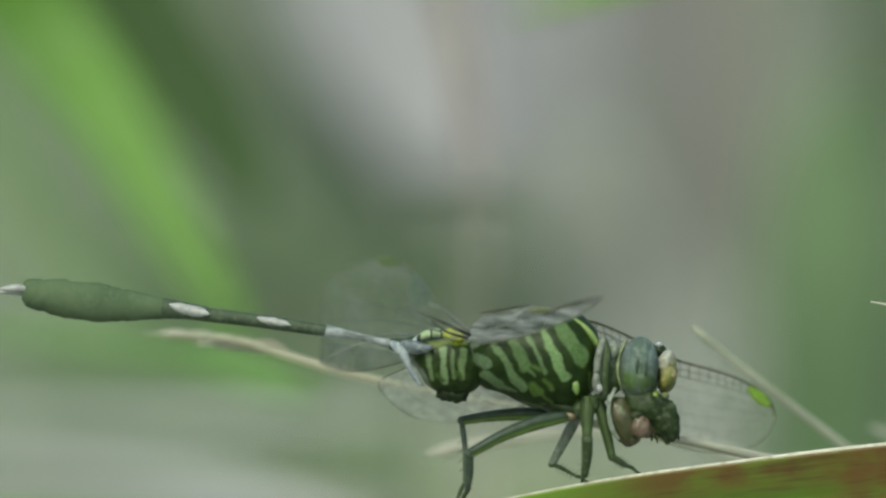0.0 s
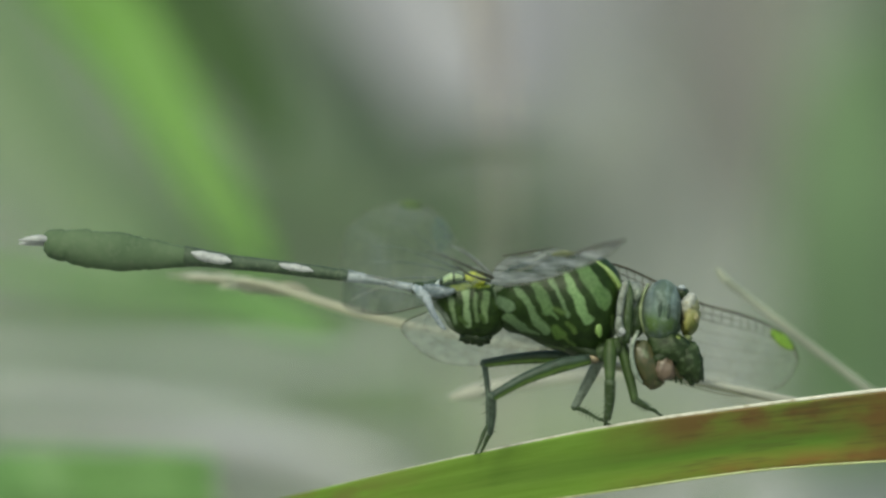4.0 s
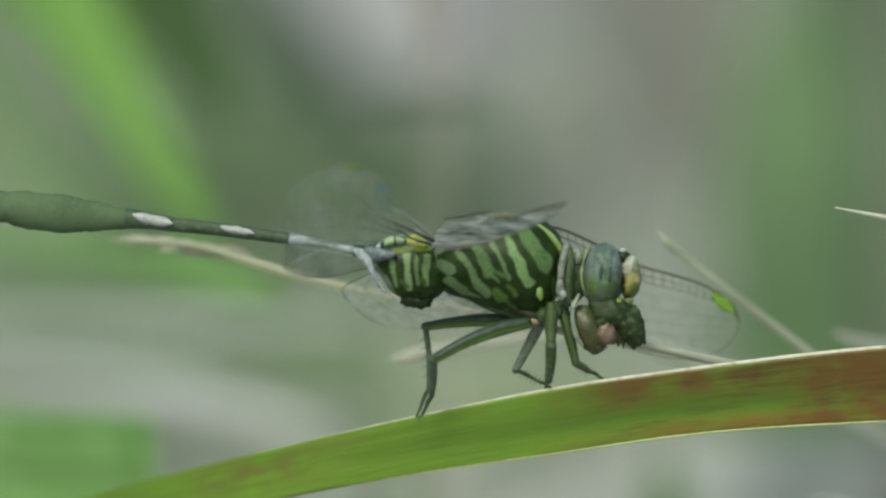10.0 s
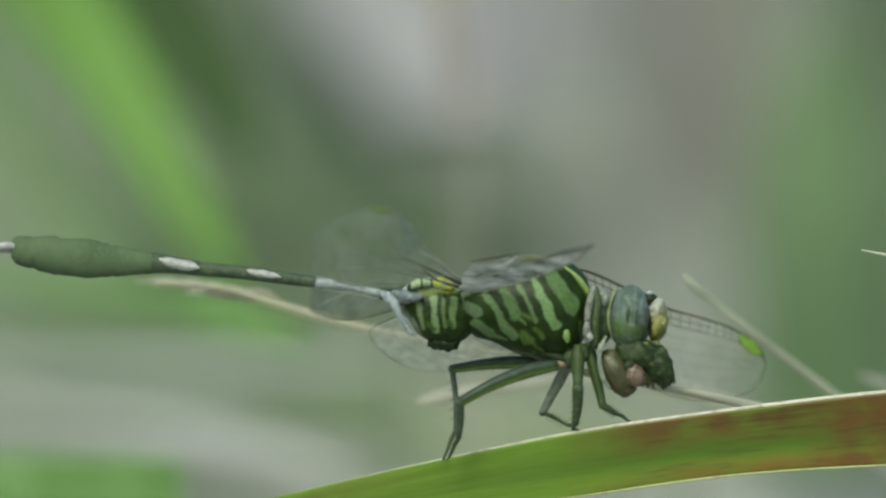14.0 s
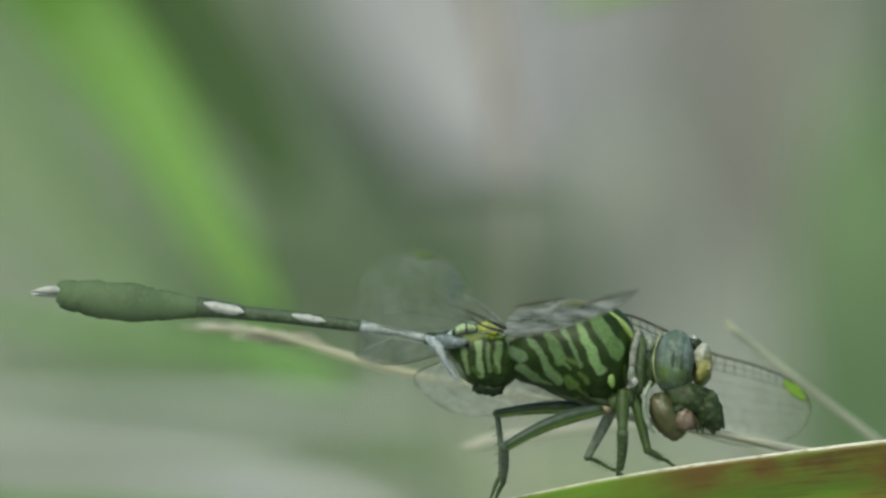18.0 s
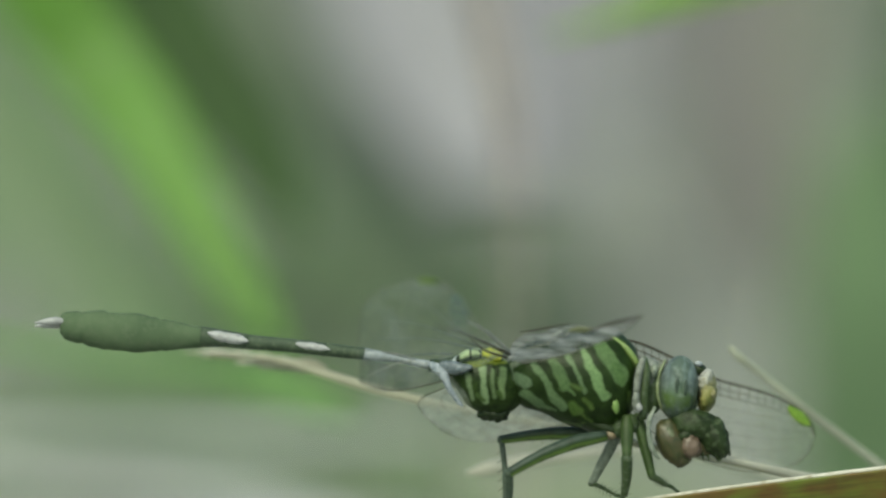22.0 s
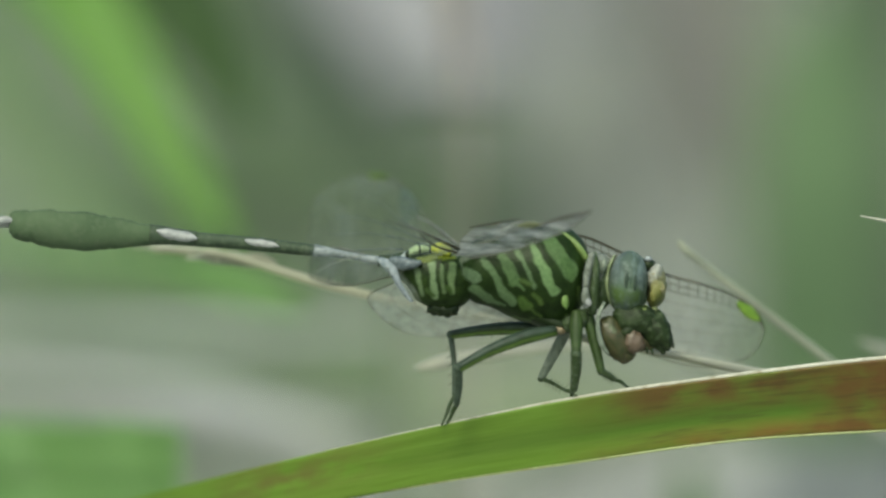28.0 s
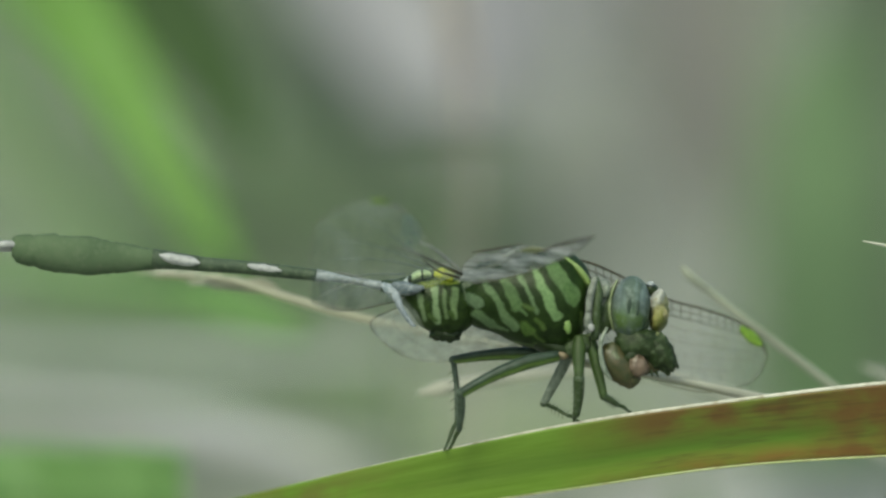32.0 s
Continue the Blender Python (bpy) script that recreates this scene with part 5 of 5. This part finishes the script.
far_leaf([(-87.34, 270, -34.18, 2.4), (-60.51, 240, -11.17, 2.0), far(-180, 636, 190, 6), far(60, 658, 180, 8), far(250, 680, 172, 18), far(390, 704, 168, 28), far(500, 732, 164, 20), far(640, 776, 160, 4)], (-0.10, 0.34, 0), papery, "bleached dead grass leaf lying low", "dead_leaf")
far_leaf([(-84, 300, -40, 2.4), (-62, 280, -14, 2.0), far(-150, 700, 262, 24), far(150, 706, 256, 34), far(380, 738, 250, 40), far(560, 760, 246, 36), far(740, 770, 242, 8)], (-0.08, 0.40, 0), pallid, "pallid withered leaf lying low", "dead_leaf")
far_leaf([(-67.98, 80, -43.93, 4.2), (-49.37, 73, -18.17, 4.2), far(60, 826, 88, 96), far(200, 830, 85, 98), far(290, 832, 83, 98), far(318, 833, 82, 97), far(326, 833, 82, 90)], (-0.08, 0.13, 0), meadow, "broad green leaf with a blunt end")
far_leaf([(67.15, 70, -46.91, 1.4), (50.84, 56, -26.34, 1.1), far(1720, 952, 46, 20), far(1610, 918, 42, 16), far(1490, 886, 40, 3)], (0.06, 0.10, 0), bleached, "bleached dead grass leaf under the perch", "dead_leaf")
far_leaf([(76.91, 240, -58.80, 4), (57.51, 226, -25.05, 3.8), far(1490, 860, 198, 92), far(1350, 868, 190, 100), far(1120, 900, 186, 86), far(880, 965, 182, 12)], (0.06, 0.32, 0), chalk, "chalky withered leaf lying low", "dead_leaf")
far_leaf([far(1236, 1250, 172, 36), far(1230, 960, 165, 36), far(1226, 850, 162, 28), far(1222, 800, 160, 6)], (0.03, 0.24, 0), meadow, "small green leaf standing low")
far_leaf([far(1680, 1250, 190, 50), far(1665, 960, 184, 56), far(1652, 840, 180, 50), far(1644, 760, 178, 10)], (0.05, 0.27, 0), plum, "dark grey-brown leaf standing low", "dead_leaf")
# upright stems and dry leaves
far_leaf([far(850, 1150, 138, 8), far(842, 480, 136, 5), far(834, 190, 134, 7), far(826, 60, 133, 11), far(804, -80, 132, 13), far(776, -223, 131, 14), far(746, -380, 130, 11), far(715, -560, 128, 5)], (0.02, 0.20, 0), pinkish, "pale dry stem out of focus", "dry_stalk")
far_leaf([far(812, 1150, 122, 6), far(806, 480, 120, 4), far(800, 120, 119, 6), far(794, 10, 118, 10), far(768, -110, 118, 11), far(740, -210, 117, 11), far(700, -360, 116, 9), far(640, -560, 114, 4)], (0.01, 0.18, 0), umber, "thin brown dry stem out of focus", "dry_stalk")
far_leaf([(94.45, 440, 71.71, 5), (62, 425, 99.88, 5), far(1300, -600, 412, 74), far(1290, -283, 402, 78), far(1282, -83, 397, 82), far(1278, 67, 394, 80), far(1276, 200, 392, 66), far(1277, 320, 391, 38), far(1280, 400, 390, 8)], (0.13, 0.52, 0), brown_dry, "dull grey-brown dead leaf hanging over", "dead_leaf", wide=(1.0, 0.1, 0.0))
far_leaf([far(1415, 1150, 330, 110), far(1445, 600, 310, 128), far(1452, 300, 300, 122), far(1456, 120, 296, 96), far(1466, -40, 292, 16)], (0.06, 0.40, 0), fresh, "green grass leaf standing upright")
far_leaf([(50.29, 520, -47.22, 9), (47.25, 500, -4.24, 8), (45.75, 490, 19.86, 7), (46.06, 480, 43.67, 6), (47.55, 470, 73.11, 1)], (0.07, 0.58, 0), sage, "grey-green leaf standing upright")


def short_grass():
    """Thin short grass on the ground behind, in one mesh."""
    dice = random.Random(11)
    verts, faces = [], []
    for k in range(5200):
        y = dice.uniform(-0.4, 5.5)
        x = dice.uniform(-0.5 - 0.25 * abs(y), 0.5 + 0.25 * abs(y))
        if abs(x) < 0.12 and y < 0.02:
            continue
        h, w, a = dice.uniform(0.03, 0.10), dice.uniform(0.0012, 0.0026), dice.uniform(0, 6.283)
        lx, ly = dice.gauss(0, 0.35) * h, dice.gauss(0, 0.35) * h
        dx, dy = math.cos(a) * w, math.sin(a) * w
        i = len(verts)
        verts += [(x - dx, y - dy, -0.004), (x + dx, y + dy, -0.004), (x - dy, y + dx, -0.004), (x + lx * 0.4 - dx * 0.8, y + ly * 0.4 - dy * 0.8, h * 0.6),
                  (x + lx * 0.4 + dx * 0.8, y + ly * 0.4 + dy * 0.8, h * 0.6), (x + lx * 0.4 - dy, y + ly * 0.4 + dx, h * 0.6), (x + lx, y + ly, h)]
        faces += [(i, i + 1, i + 4, i + 3), (i + 1, i + 2, i + 5, i + 4), (i + 2, i, i + 3, i + 5), (i + 3, i + 4, i + 6), (i + 4, i + 5, i + 6), (i + 5, i + 3, i + 6)]
    me = bpy.data.meshes.new("short_grass")
    me.from_pydata(verts, [], faces)
    m, nt, out = graph("short_grass_skin")
    geo = nt.nodes.new("ShaderNodeNewGeometry")
    col = ramp(nt, [(0.0, (0.10, 0.18, 0.05)), (0.4, (0.18, 0.26, 0.09)), (0.7, (0.32, 0.32, 0.20)), (1.0, (0.44, 0.43, 0.33))], geo.outputs["Random Per Island"])
    surface(nt, out, col, 0.6, 0, None, through_light=0.3)
    me.materials.append(m)
    tagged(new("short_grass", me), "short green and straw-coloured grass on dry earth", "grass", kind="stuff")


short_grass()


def motions():
    pivot = HOLD @ Matrix.Translation(mm(0.67, 0, -1.00))
    back = Matrix.Translation(-mm(0.67, 0, -1.00))
    walk(tail, [(t, pivot @ pose(0, 0, 0, 0, a, 0) @ back) for t, a in [(0.0, 1.18), (1.0, 0.7), (2.5, 0.44), (4.5, 0.15), (6.0, 0.26), (8.0, 0.15), (10.0, 0.39), (12.0, -0.12), (14.0, -0.01), (15.5, -0.21), (17.5, 0.18), (19.0, -0.32), (20.5, -0.68), (22.0, -0.6), (23.5, -0.39), (24.5, -0.07), (26.5, -1.07), (28.0, -1.13), (29.5, -1.05), (31.0, -1.01), (32.0, -1.0)]])
    stand = Matrix.Translation(swaying.location)
    walk(swaying, [(t, stand @ pose(0, 0, 0, 0, a, 0)) for t, a in ((0.0, 0.0), (2.0, 0.0), (4.5, 0.07), (10.0, 0.06), (14.5, 0.06), (17.5, 0.0), (24.0, 0.0), (32.0, 0.0))])
    foot_of = Matrix.Translation(broken_stalk.location)
    walk(broken_stalk, [(t, foot_of @ pose(0, 0, 0, 0, a, 0)) for t, a in ((0.0, 0.0), (10.0, 0.0), (11.5, 0.015), (13.5, -0.012), (15.5, -0.012), (17.5, -0.036), (21.0, -0.041), (24.0, -0.046), (32.0, -0.04))])
    rest = morsel.matrix_world.copy()
    bites = ((0.0, 2, 0.0), (2.0, 0, 0.1), (4.5, 1, 0.0), (6.0, 0, 0.0), (9.0, -2, 0.0), (13.0, -8, 0.0), (15.5, -4, 0.1), (17.5, -4, 0.4), (19.0, -4, 0.5), (22.0, -3, 0.55),
             (23.0, -1, 0.1), (24.5, -5, 0.1), (27.0, -13, 0.2), (28.0, -9, 0.0), (29.5, -10, 0.1), (31.0, -12, 0.25), (32.0, -13, 0.0))
    rows = []
    for k in range(0, 161):
        t = 0.2 * k
        i = max(j for j in range(len(bites)) if bites[j][0] <= t + 1e-6)
        (t0, a0, x0), (t1, a1, x1) = bites[i], bites[min(i + 1, len(bites) - 1)]
        u = (t - t0) / (t1 - t0) if t1 > t0 else 0
        u = u * u * (3 - 2 * u)
        rows.append((t, rest @ pose((x0 + (x1 - x0) * u) * 0.001 + 0.00005 * math.sin(k * 1.9), 0, 0.00005 * math.sin(k * 2.6), 0, a0 + (a1 - a0) * u + 1.2 * math.sin(k * 0.9), 0)))
    walk(morsel, rows)


motions()
